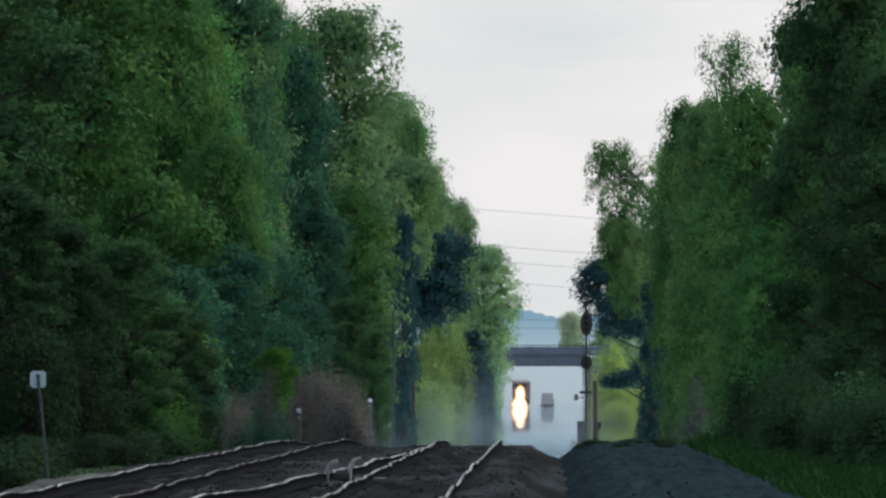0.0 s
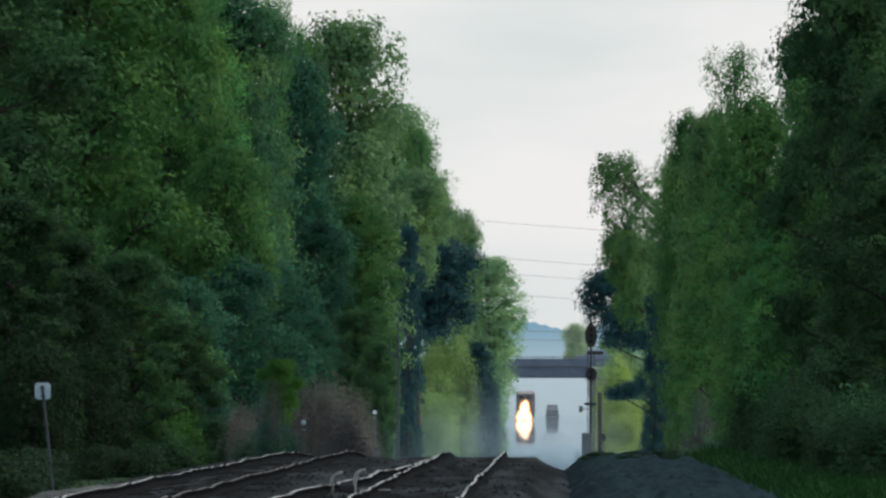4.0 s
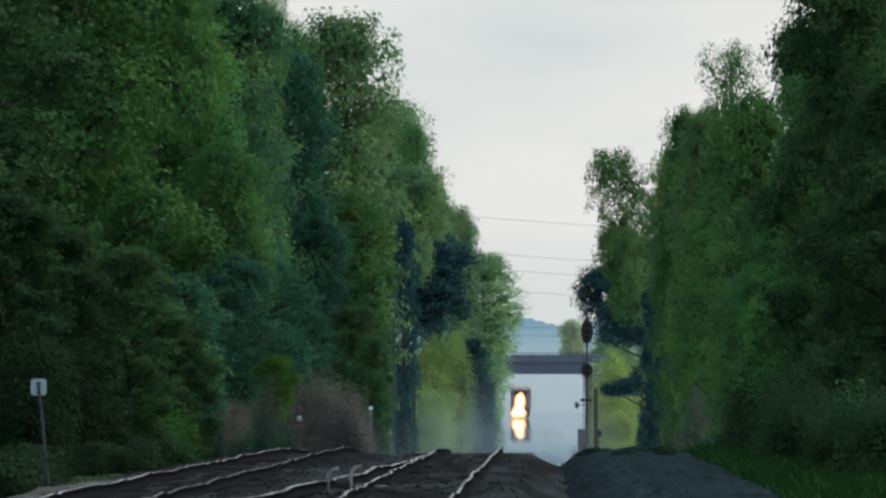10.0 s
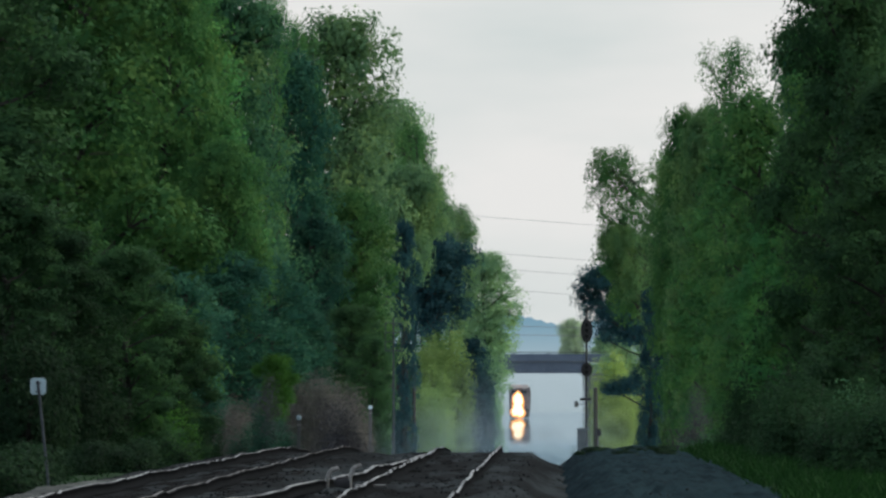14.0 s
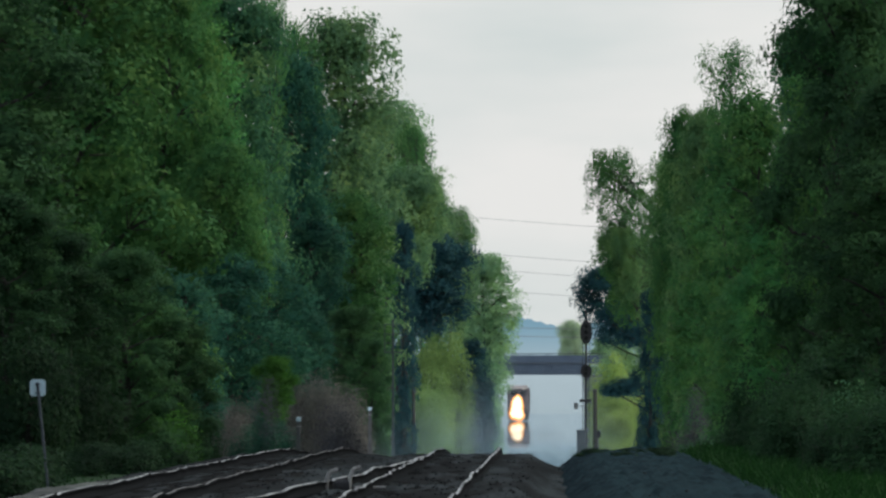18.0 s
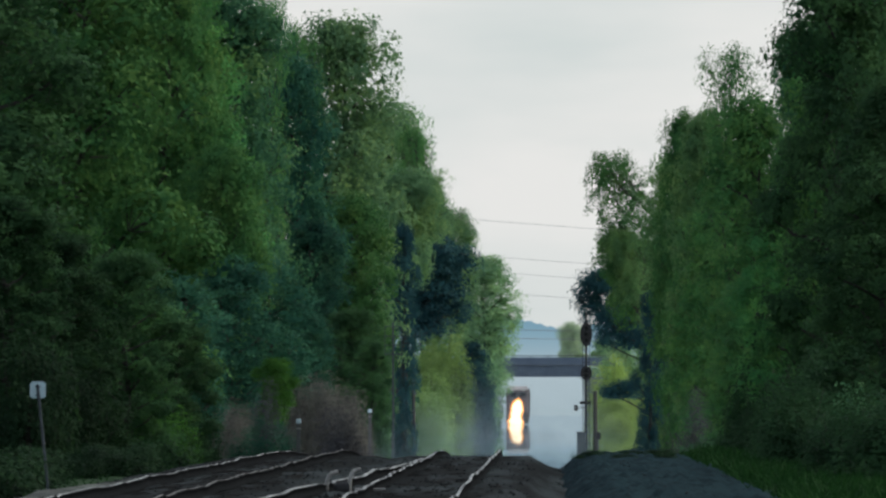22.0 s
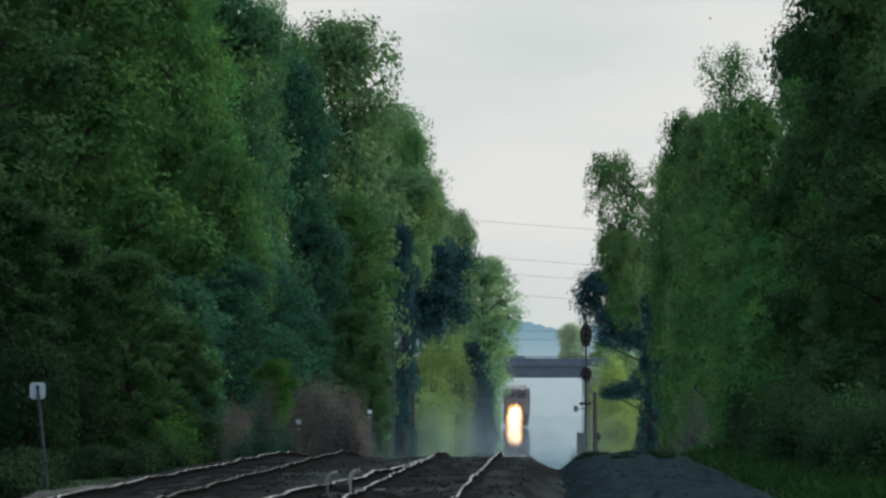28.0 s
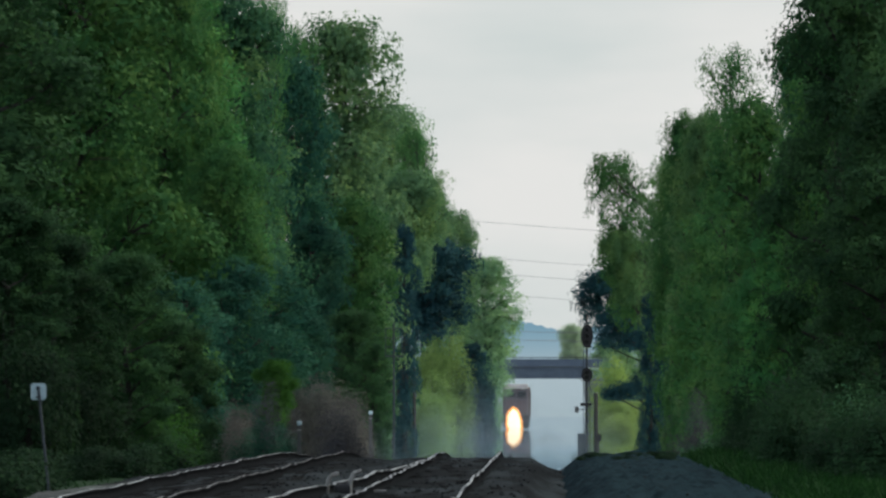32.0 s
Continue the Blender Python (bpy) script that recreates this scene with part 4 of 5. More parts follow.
# bushes on the sign's side
plant([
    (-6.6, 500, 5.15, 1.0, "dome"), (-6.5, 490, 3.8, 1.2, "pbush"), (-6.5, 575, 4.1, 1.2, "bbush"), (-5.9, 571, 5.0, 1.3, "bbush"), (-5.2, 568, 5.2, 1.4, "bbush"), (-4.5, 566, 4.7, 1.3, "bbush"), (-3.9, 562, 3.9, 1.0, "bbush"), (-4.4, 552, 3.7, 1.35, "pbush"),
    (-8.3, 505, 4.1, 1.2, "bbush"), (-7.5, 472, 2.5, 0.75, "sbush"), (-6.6, 468, 2.8, 0.85, "sbush"), (-5.9, 478, 2.6, 0.7, "sbush"), (-9.3, 430, 4.5, 1.3, "fbush"), (-8.75, 395, 3.1, 1.05, "gbush"),
    (-7.75, 425, 3.0, 0.6, "fbush"), (-10.8, 400, 4.7, 1.6, "fbush"), (-11.6, 345, 4.7, 1.7, "fbush"), (-10.2, 350, 3.7, 1.4, "fbush"),
    (-1.3, 1080, 9.5, 2, "ybush"), (-0.5, 1090, 12.8, 2.2, "sunny"), (0.4, 1060, 10.8, 2.4, "ybush"), (0.2, 1100, 8.6, 1.6, "ybush"), (2.5, 1085, 8.8, 2.1, "column"), (3.5, 1115, 8.2, 1.5, "tbush"), (-0.7, 1050, 5.6, 2.3, "ybush"), (2.8, 1180, 7.1, 2.2, "tbush"),
])
# woods on the road's side
plant([
    (17.9, 470, 23.5, 5.2, "near"), (13.4, 370, 12, 2.8, "shade"), (14.2, 440, 20.2, 3.5, "shade"), (13.7, 460, 15.7, 2.5, "nearo"),
    (12.6, 360, 9.2, 2.4, "shade"), (15.5, 540, 20.2, 2, "mid"), (14.4, 640, 22, 2.3, "sparse"), (15.2, 610, 18.5, 3.4, "olive"),
    (14.5, 700, 19.9, 2.7, "sunny"), (13.7, 730, 20.5, 2, "olive"), (14.1, 840, 20.4, 2.8, "slean"), (15, 820, 19.8, 3.1, "sunny"),
    (14.3, 780, 14.7, 2.8, "sunny"), (13.9, 850, 12.6, 3.2, "lean"), (14.0, 838, 15.2, 1.75, "ylean"), (14.2, 870, 14.6, 2, "midh"), (12.6, 770, 10.4, 1.35, "column"),
    (14.3, 660, 14, 3.2, "olive"), (13.7, 500, 12.1, 2.7, "near"), (13.1, 540, 9.3, 2.2, "olive"), (21.4, 620, 30.2, 6.1, "mid"),
    (20.6, 690, 23.2, 2.9, "mid"),
])
# bushes on the road's side
plant([
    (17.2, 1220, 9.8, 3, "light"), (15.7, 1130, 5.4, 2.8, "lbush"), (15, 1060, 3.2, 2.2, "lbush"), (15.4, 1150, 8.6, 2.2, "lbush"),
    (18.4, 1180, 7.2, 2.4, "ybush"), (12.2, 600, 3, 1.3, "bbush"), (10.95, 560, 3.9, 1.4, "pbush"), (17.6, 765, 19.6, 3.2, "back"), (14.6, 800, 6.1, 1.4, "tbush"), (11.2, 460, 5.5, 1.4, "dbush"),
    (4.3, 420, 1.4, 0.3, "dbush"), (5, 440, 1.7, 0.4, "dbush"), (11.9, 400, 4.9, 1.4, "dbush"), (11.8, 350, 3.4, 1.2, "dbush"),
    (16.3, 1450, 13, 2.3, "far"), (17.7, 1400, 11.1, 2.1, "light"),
])


def undergrowth():
    """Bushes that close the foot of the woods on both sides."""
    rng = random.Random(21)
    rows = []
    for side in (-1, 1):
        y = 400.0 if side < 0 else 300.0
        while y < 640:
            u = side * (rng.uniform(10.5, 14.5) if side < 0 else rng.uniform(11.5, 15.5)) - GAP / 2
            h = rng.uniform(1.8, 4.2)
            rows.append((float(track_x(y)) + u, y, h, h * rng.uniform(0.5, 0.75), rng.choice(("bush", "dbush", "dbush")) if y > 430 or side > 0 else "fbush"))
            y += rng.uniform(9, 15) * (1 if y < 500 else 2.2)
    # low weeds beside the line, and brush along the foot of the bank
    for i in range(34):
        y = rng.uniform(196, 330)
        h = rng.uniform(0.45, 1.2)
        rows.append((float(track_x(y)) - GAP / 2 - rng.uniform(5.5, 8.6), y, h, h * rng.uniform(0.6, 0.9), "weedbush"))
    # weeds on the crest of the road
    for i in range(20):
        y, u, h = rng.uniform(296, 324), rng.uniform(4.7, 7.2), rng.uniform(0.07, 0.2)
        rows.append((float(track_x(y)) - GAP / 2 + u, y, h, h * rng.uniform(1.0, 1.8), "weedbush", float(rail_z(y)) - 0.08))
    for i in range(16):
        y = rng.uniform(225, 330)
        h = rng.uniform(1.0, 2.4)
        rows.append((float(track_x(y)) - GAP / 2 + rng.uniform(9.3, 11.2), y, h, h * rng.uniform(0.45, 0.7), "dbush"))
    plant(rows)


def back_woods():
    """A second row of trees behind the first one, so that the woods are deep."""
    rng = random.Random(22)
    rows = []
    for side in (-1, 1):
        y = 330.0
        while y < 900:
            u = side * rng.uniform(20, 28)
            rows.append((float(track_x(y)) + u, y, rng.uniform(14, 19), rng.uniform(4.5, 6), "back"))
            y += rng.uniform(95, 130)
    plant(rows)


undergrowth()
back_woods()


def build_grass():
    """Grass and weeds on both verges, one joined piece."""
    rng = np.random.default_rng(17)
    n = 60000
    y = 150 + 420 * rng.random(n) ** 1.2
    left = rng.random(n) < 0.06
    u = np.where(left, -rng.uniform(4.9, 13, n), rng.uniform(7.1, 12, n))
    x = track_x(y) - GAP / 2 + u
    z = ground_z(x, y) + 0.0
    h = rng.uniform(0.06, 0.24, n) * (0.6 + 0.8 * (np.sin(x * 1.3 + y * 0.21) * 0.5 + 0.5)) * np.clip((np.abs(u) - 4.3) / 2.5, 0.35, 1)
    a = rng.uniform(0, 2 * np.pi, n)
    wx, wy = np.cos(a) * 0.018, np.sin(a) * 0.018
    lx, ly = rng.normal(0, 0.12, n), rng.normal(0, 0.12, n)
    base = np.stack([x, y, z - 0.03], 1)
    v = np.stack([base + np.stack([-wx, -wy, 0 * x], 1), base + np.stack([wx, wy, 0 * x], 1),
                  base + np.stack([wx * 0.5 + lx, wy * 0.5 + ly, h], 1), base + np.stack([-wx * 0.5 + lx, -wy * 0.5 + ly, h], 1)], 1)
    ob = new("grass", mesh_of("grass", v.reshape(-1, 3), np.arange(n * 4).reshape(-1, 4), GRASS))
    tagged(ob, "rough dark green grass on the verges", "grass", kind="stuff")


# ---- trackside things ----
def build_sign():
    t = tagged(new("marker_sign"), "small white square marker sign on a thin leaning post", "sign")
    t.location = (-7.26, 235, -0.55)
    part("post", rod(bm_new(), (0, 0, -0.2), (-0.24, 0, 2.17), 0.028, 0.026, 8), SIGN_POST, t, "thin blue-grey steel post")
    bm = box(bm_new(), -0.235, 0.037, 2.07, 0.29, 0.012, 0.31)
    bmesh.ops.bevel(bm, geom=[e for e in bm.edges if abs((e.verts[0].co - e.verts[1].co).y) > 0.01], offset=0.03, segments=3, affect="EDGES")
    pl = part("plate", bm, SIGN_PAINT, t, "white plate with rounded corners")
    for z in (1.97, 2.13):
        part("clamp", box(bm_new(), -0.235, 0.012, z, 0.09, 0.05, 0.025, 0.005), SIGN_POST, pl)


build_sign()


def build_signal(x, y, top, label, heads, shade=1.0):
    """A block signal: mast with ladder, two heads on oval backgrounds, a base. heads: heights of the heads over the base."""
    z = float(ground_z(x, y))
    t = tagged(new("railway_signal"), label, "railway signal", "block signals")
    t.location = (x, y, z)
    part("base", box(bm_new(), 0, 0, 0.15, 0.7, 0.7, 0.5, 0.04), CONCRETE, t, "concrete footing")
    part("mast", rod(bm_new(), (0, 0, 0.3), (0, 0, top), 0.075, 0.06, 12), MAST, t)
    lad = part("ladder", rod(bm_new(), (-0.2, 0.5, 0.1), (-0.2, 0.14, top - 0.8), 0.02, 0.02, 6), MAST, t, "grey steel ladder")
    part("stringer", rod(bm_new(), (0.2, 0.5, 0.1), (0.2, 0.14, top - 0.8), 0.02, 0.02, 6), MAST, lad)
    n = int((top - 1) / 0.35)
    for i in range(n):
        k = (i + 0.5) / n
        part("rung", rod(bm_new(), (-0.2, 0.5 - 0.36 * k, 0.1 + (top - 0.9) * k), (0.2, 0.5 - 0.36 * k, 0.1 + (top - 0.9) * k), 0.012, 0.012, 5), MAST, lad)
    for i, (h, a, b) in enumerate(heads):
        bm = bm_new()
        bmesh.ops.create_cone(bm, cap_ends=True, segments=28, radius1=1, radius2=1, depth=0.05, matrix=Matrix.Translation((0, -0.2, h)) @ Matrix.Diagonal((a, 1, b, 1)) @ pose(0, 0, 0, 90))
        hd = part("signal_head", bm, BLACK_METAL, t, "black oval background plate")
        part("housing", box(bm_new(), 0, -0.05, h, a * 0.9, 0.28, b * 1.5, 0.05), BLACK_METAL, hd)
        for k in (-0.5, 0, 0.5) if b > 0.5 else (-0.35, 0.35):
            bm = bm_new()
            r = bmesh.ops.create_cone(bm, cap_ends=False, segments=16, radius1=0.13, radius2=0.13, depth=0.3, matrix=Matrix.Translation((0, -0.36, h + k * b)) @ pose(0, 0, 0, 90))
            hood = part("hood", bm, BLACK_METAL, hd)
            bm = bm_new()
            bmesh.ops.create_cone(bm, cap_ends=True, segments=16, radius1=0.12, radius2=0.12, depth=0.02, matrix=Matrix.Translation((0, -0.235, h + k * b)) @ pose(0, 0, 0, 90))
            part("lens", bm, DARK_GLASS, hd, "unlit dark lens")
        part("bracket", box(bm_new(), 0, -0.05, h - b - 0.1, 0.16, 0.3, 0.06, 0.01), MAST, t)
    part("platform", box(bm_new(), -0.05, 0.1, heads[-1][0] - 1.75, 0.68, 0.5, 0.17, 0.02), BLACK_METAL, t, "small steel service platform")
    ph = part("telephone_box", box(bm_new(), -0.6, 0.05, heads[-1][0] - 2.05, 0.22, 0.2, 0.36, 0.02), GREY_METAL, t, "small grey box on an arm")
    part("arm", rod(bm_new(), (0, 0.05, heads[-1][0] - 2.05), (-0.52, 0.05, heads[-1][0] - 2.05), 0.025, 0.025, 6), MAST, ph)
    part("finial", ball(bm_new(), (0, 0, top + 0.06), 0.09), MAST, t)
    return t


build_signal(8.5, 750, 8.6, "dark two-headed block signal on a slim mast", ((7.45, 0.36, 0.72), (5.15, 0.34, 0.42)))


def build_cage_mast():
    """A mast in the shade of the woods, with a light cage of rods round its top."""
    x, y = -2.72, 700
    t = tagged(new("signal_mast"), "weathered grey signal mast with a service cage, shaded by trees", "signal mast")
    t.location = (x, y, float(ground_z(x, y)))
    part("base", box(bm_new(), 0, 0, 0.1, 0.6, 0.6, 0.4, 0.03), CONCRETE, t, "concrete footing")
    part("mast", rod(bm_new(), (0, 0, 0.2), (0, 0, 7.9), 0.07, 0.05, 10), SIGN_POST, t)
    cage = part("cage", box(bm_new(), 0, 0, 6.1, 0.95, 0.8, 0.06, 0.01), SIGN_POST, t, "service platform with rails")
    for sx in (-1, 1):
        for sy in (-1, 1):
            part("upright", rod(bm_new(), (sx * 0.45, sy * 0.38, 6.1), (sx * 0.45, sy * 0.38, 7.65), 0.022, 0.022, 6), SIGN_POST, cage)
    for z in (6.6, 7.1, 7.62):
        for sy in (-1, 1):
            part("bar", rod(bm_new(), (-0.45, sy * 0.38, z), (0.45, sy * 0.38, z), 0.02, 0.02, 6), SIGN_POST, cage)


build_cage_mast()


def build_stub_pole():
    t = tagged(new("utility_pole"), "short dark weathered wooden pole", "pole")
    y = 600
    t.location = (7.25, y, float(ground_z(7.25, y)))
    part("shaft", rod(bm_new(), (0, 0, -0.5), (-0.03, 0, 4.0), 0.12, 0.1, 12), POLE_WOOD, t)
    part("cap", rod(bm_new(), (-0.03, 0, 4.0), (-0.03, 0, 4.03), 0.115, 0.09, 12), GREY_METAL, t)
    part("junction_box", box(bm_new(), 0.14, -0.12, 1.9, 0.2, 0.16, 0.34, 0.02), BLACK_METAL, t)
    part("conduit", rod(bm_new(), (0.12, -0.1, -0.2), (0.12, -0.1, 1.75), 0.025, 0.025, 6), GREY_METAL, t)


build_stub_pole()


def build_cabinet():
    x, y = 8.05, 735
    t = tagged(new("relay_cabinet"), "grey metal relay cabinet beside the signal mast, paled by painted haze", "cabinet")
    t.location = (x, y, float(ground_z(x, y)))
    part("plinth", box(bm_new(), 0, 0, 0.1, 0.6, 0.6, 0.4, 0.02), CONCRETE, t)
    part("body", box(bm_new(), 0, 0, 0.98, 0.52, 0.5, 1.36, 0.03), CABINET_PAINT, t)
    for s in (-1, 1):
        d = part("door", box(bm_new(), s * 0.125, -0.262, 0.98, 0.235, 0.02, 1.24, 0.008), CABINET_PAINT, t)
        part("handle", box(bm_new(), s * 0.03, -0.285, 0.98, 0.02, 0.03, 0.14, 0.005), DULL_STEEL, d)
    part("roof", box(bm_new(), 0, -0.02, 1.69, 0.62, 0.62, 0.07, 0.02), CABINET_PAINT, t)


build_cabinet()


def build_white_posts():
    for x, y, top in ((-5.1, 450, 2.85), (-3.2, 560, 3.3)):
        t = tagged(new("marker_post"), "slender grey post with a white cap", "post", "trackside posts")
        t.location = (x, y, float(ground_z(x, y)))
        part("shaft", box(bm_new(), 0, 0, top / 2 - 0.2, 0.13, 0.13, top, 0.015), GREY_METAL, t)
        part("cap", box(bm_new(), 0, 0, top - 0.17, 0.17, 0.17, 0.16, 0.04), SIGN_PAINT, t, "white painted cap")
        part("collar", box(bm_new(), 0, 0, top - 0.42, 0.16, 0.16, 0.05, 0.01), DULL_STEEL, t)


build_white_posts()


def wire(a, b, sag, r, parent):
    n = 40
    k = np.linspace(0, 1, n)
    p = np.outer(1 - k, a) + np.outer(k, b)
    p[:, 2] -= sag * 4 * k * (1 - k)
    cu = bpy.data.curves.new("conductor", "CURVE")
    cu.dimensions, cu.bevel_depth, cu.bevel_resolution = "3D", r, 1
    sp = cu.splines.new("POLY")
    sp.points.add(n - 1)
    sp.points.foreach_set("co", np.concatenate([p, np.ones((n, 1))], 1).ravel())
    me = bpy.data.meshes.new_from_object(bpy.data.objects.new("conductor_curve", cu))
    me.materials.append(CABLE)
    return part("conductor", me, CABLE, parent)


def build_power_line(y, heights, fall, r, span=(-70, 95), label=""):
    """Conductors over the line between two poles that stand in the woods."""
    t = tagged(new("power_line"), label, "power line", "overhead power lines")
    a, b = span
    for x in span:
        g = float(ground_z(x, y))
        top = max(heights) + 2 - fall * (x - 10)
        pole = part("pole", rod(bm_new(), (x, y, g - 1), (x, y, top), 0.28, 0.16, 10), POLE_WOOD, t, "tall wooden pole")
        for h in heights:
            hh = h - fall * (x - 10)
            part("insulator", rod(bm_new(), (x, y - 0.3, hh - 0.05), (x, y + 0.05, hh - 0.05), 0.07, 0.05, 8), GREY_METAL, pole)
    for h in heights:
        sag = 1.6
        k = (10 - a) / (b - a)
        lift = sag * 4 * k * (1 - k)
        wire((a, y - 0.25, h - fall * (a - 10) + lift), (b, y - 0.25, h - fall * (b - 10) + lift), sag, r, t)


build_power_line(1500, (21.8, 17.6, 15.8, 13.4), 0.075, 0.023, label="four thin grey power cables high over the line")
build_power_line(1345, (8.4, 7.5), 0.02, 0.035, label="two low cables strung along the bridge")


# ---- the train ----
def bogie(parent, y, axles=3):
    """A bogie with its frames and wheels, y along the vehicle."""
    b = part("bogie", box(bm_new(), 0, y, 0.62, 1.9, 0.5, 0.25, 0.03), BLACK_METAL, parent, "black steel bogie")
    half = (axles - 1) * 0.95
    for s in (-1, 1):
        part("side_frame", box(bm_new(), s * 1.05, y, 0.6, 0.16, half * 2 + 1.0, 0.34, 0.04), BLACK_METAL, b)
    for i in range(axles):
        yy = y - half + i * 1.9
        bm = bm_new()
        for s in (-1, 1):
            rod(bm, (s * 0.7, yy, 0.5), (s * 0.82, yy, 0.5), 0.5, 0.5, 20)
        rod(bm, (-0.8, yy, 0.5), (0.8, yy, 0.5), 0.09, 0.09, 8)
        part("wheelset", bm, DULL_STEEL, b, "steel wheels on one axle")
    return b


def build_locomotive(label, lit):
    """A road diesel, 22 m long, its nose towards -y, its origin on the rails under the coupler."""
    t = tagged(new("locomotive"), label, "locomotive")
    part("frame", box(bm_new(), 0, 11, 1.25, 2.9, 20.6, 0.35, 0.04), BLACK_METAL, t)
    bm = box(bm_new(), 0, 2.2, 2.35, 2.5, 2.4, 1.9, 0.16)
    for v in bm.verts:
        if v.co.y < 1.6 and v.co.z > 2.4:
            v.co.y += 0.35
    part("nose", bm, LOCO_PAINT, t)
    bm = box(bm_new(), 0, 4.5, 3.1, 3.0, 2.5, 3.1, 0.12)
    for v in bm.verts:
        if v.co.z > 4.3:
            v.co.x *= 0.82
        if v.co.y < 3.6 and v.co.z > 3.6:
            v.co.y += 0.18
    cab = part("cab", bm, LOCO_PAINT, t)
    part("cab_roof", box(bm_new(), 0, 4.4, 4.68, 2.6, 2.6, 0.52, 0.16), LOCO_ROOF, t, "pale cab roof")
    for s in (-1, 1):
        w = part("windscreen", box(bm_new(), s * 0.62, 3.27, 3.85, 0.85, 0.05, 0.55, 0.02, pose(0, 0, 0, -9)), DARK_GLASS, cab, "dark windscreen")
        part("wiper", rod(bm_new(), (s * 0.5, 3.2, 3.6), (s * 0.7, 3.25, 4.0), 0.012, 0.012, 4), BLACK_METAL, w)
        part("side_window", box(bm_new(), s * 1.49, 4.6, 3.75, 0.05, 1.1, 0.6, 0.02), DARK_GLASS, cab, "dark side window")
        nb = part("number_board", box(bm_new(), s * 0.72, 3.3, 4.4, 0.6, 0.1, 0.22, 0.02), BLACK_METAL, cab)
        part("plate_bar", box(bm_new(), s * 0.72, 3.24, 4.4, 0.42, 0.012, 0.1), WHITE_PAINT, nb, "white bar")
        lp = part("ditch_light", rod(bm_new(), (s * 0.95, 0.75, 1.55), (s * 0.95, 1.0, 1.55), 0.15, 0.15, 16), BLACK_METAL, t)
        if lit:
            part("lamp_glass", rod(bm_new(), (s * 0.95, 0.72, 1.55), (s * 0.95, 0.75, 1.55), 0.07, 0.07, 16), DARK_GLASS, lp, "small round lamp glass")
        for yy in (1.0, 7.0, 11.0, 15.0, 19.0):
            part("handrail_post", rod(bm_new(), (s * 1.42, yy, 1.4), (s * 1.42, yy, 2.45), 0.02, 0.02, 6), DULL_STEEL, t)
        part("handrail", rod(bm_new(), (s * 1.42, 6.6, 2.45), (s * 1.42, 20.4, 2.45), 0.02, 0.02, 6), DULL_STEEL, t)
        st = part("step", box(bm_new(), s * 1.25, 0.9, 0.75, 0.5, 0.5, 0.06), DULL_STEEL, t, "steel corner steps")
        part("tread", box(bm_new(), s * 1.25, 0.9, 0.45, 0.5, 0.5, 0.06), DULL_STEEL, st)
        part("step_side", box(bm_new(), s * 1.5, 0.9, 0.85, 0.03, 0.5, 1.0), BLACK_METAL, st)
    hl = part("headlight", box(bm_new(), 0, 1.02, 1.98, 0.72, 0.2, 0.36, 0.06), BLACK_METAL, t, "twin headlight on the nose")
    if lit:
        for s in (-1, 1):
            part("lamp_glass", rod(bm_new(), (s * 0.17, 0.88, 1.98), (s * 0.17, 0.93, 1.98), 0.14, 0.14, 18), LAMP_GLARE_WHITE, hl, "lit warm white lamp")
    bm = box(bm_new(), 0, 0.62, 0.5, 2.7, 0.12, 0.75, 0.03)
    for v in bm.verts:
        if v.co.z < 0.4:
            v.co.y -= 0.3 * (1 - abs(v.co.x) / 1.5)
    part("plough", bm, BLACK_METAL, t, "black snow plough under the buffer beam")
    part("pilot", box(bm_new(), 0, 0.85, 1.15, 2.95, 0.14, 0.7, 0.03), LOCO_PAINT, t)
    part("coupler", box(bm_new(), 0, 0.35, 0.88, 0.28, 0.7, 0.32, 0.06), DULL_STEEL, t)
    hood = part("long_hood", box(bm_new(), 0, 13.2, 3.0, 1.95, 14.6, 3.1, 0.1), LOCO_PAINT, t)
    for i in range(7):
        for s in (-1, 1):
            part("hood_door", box(bm_new(), s * 0.985, 7.4 + i * 1.8, 2.9, 0.03, 1.5, 2.0, 0.01), LOCO_PAINT, hood)
    part("radiator", box(bm_new(), 0, 18.6, 4.3, 2.9, 3.2, 0.7, 0.08), LOCO_PAINT, hood, "flared radiator housing")
    for yy in (9.0, 11.0, 13.0):
        part("roof_fan", rod(bm_new(), (0, yy, 4.5), (0, yy, 4.72), 0.6, 0.55, 20), LOCO_ROOF, hood)
    part("exhaust", box(bm_new(), 0, 15.2, 4.65, 0.5, 0.9, 0.25, 0.04), BLACK_METAL, hood)
    part("fuel_tank", box(bm_new(), 0, 11.0, 0.75, 2.5, 4.5, 0.75, 0.12), BLACK_METAL, t)
    bogie(t, 4.2)
    bogie(t, 17.6)
    for s in (-1, 1):
        part("horn", rod(bm_new(), (0.25 * s, 4.0, 4.86), (0.25 * s, 3.6, 4.88), 0.03, 0.09, 10), DULL_STEEL, t)
    return t


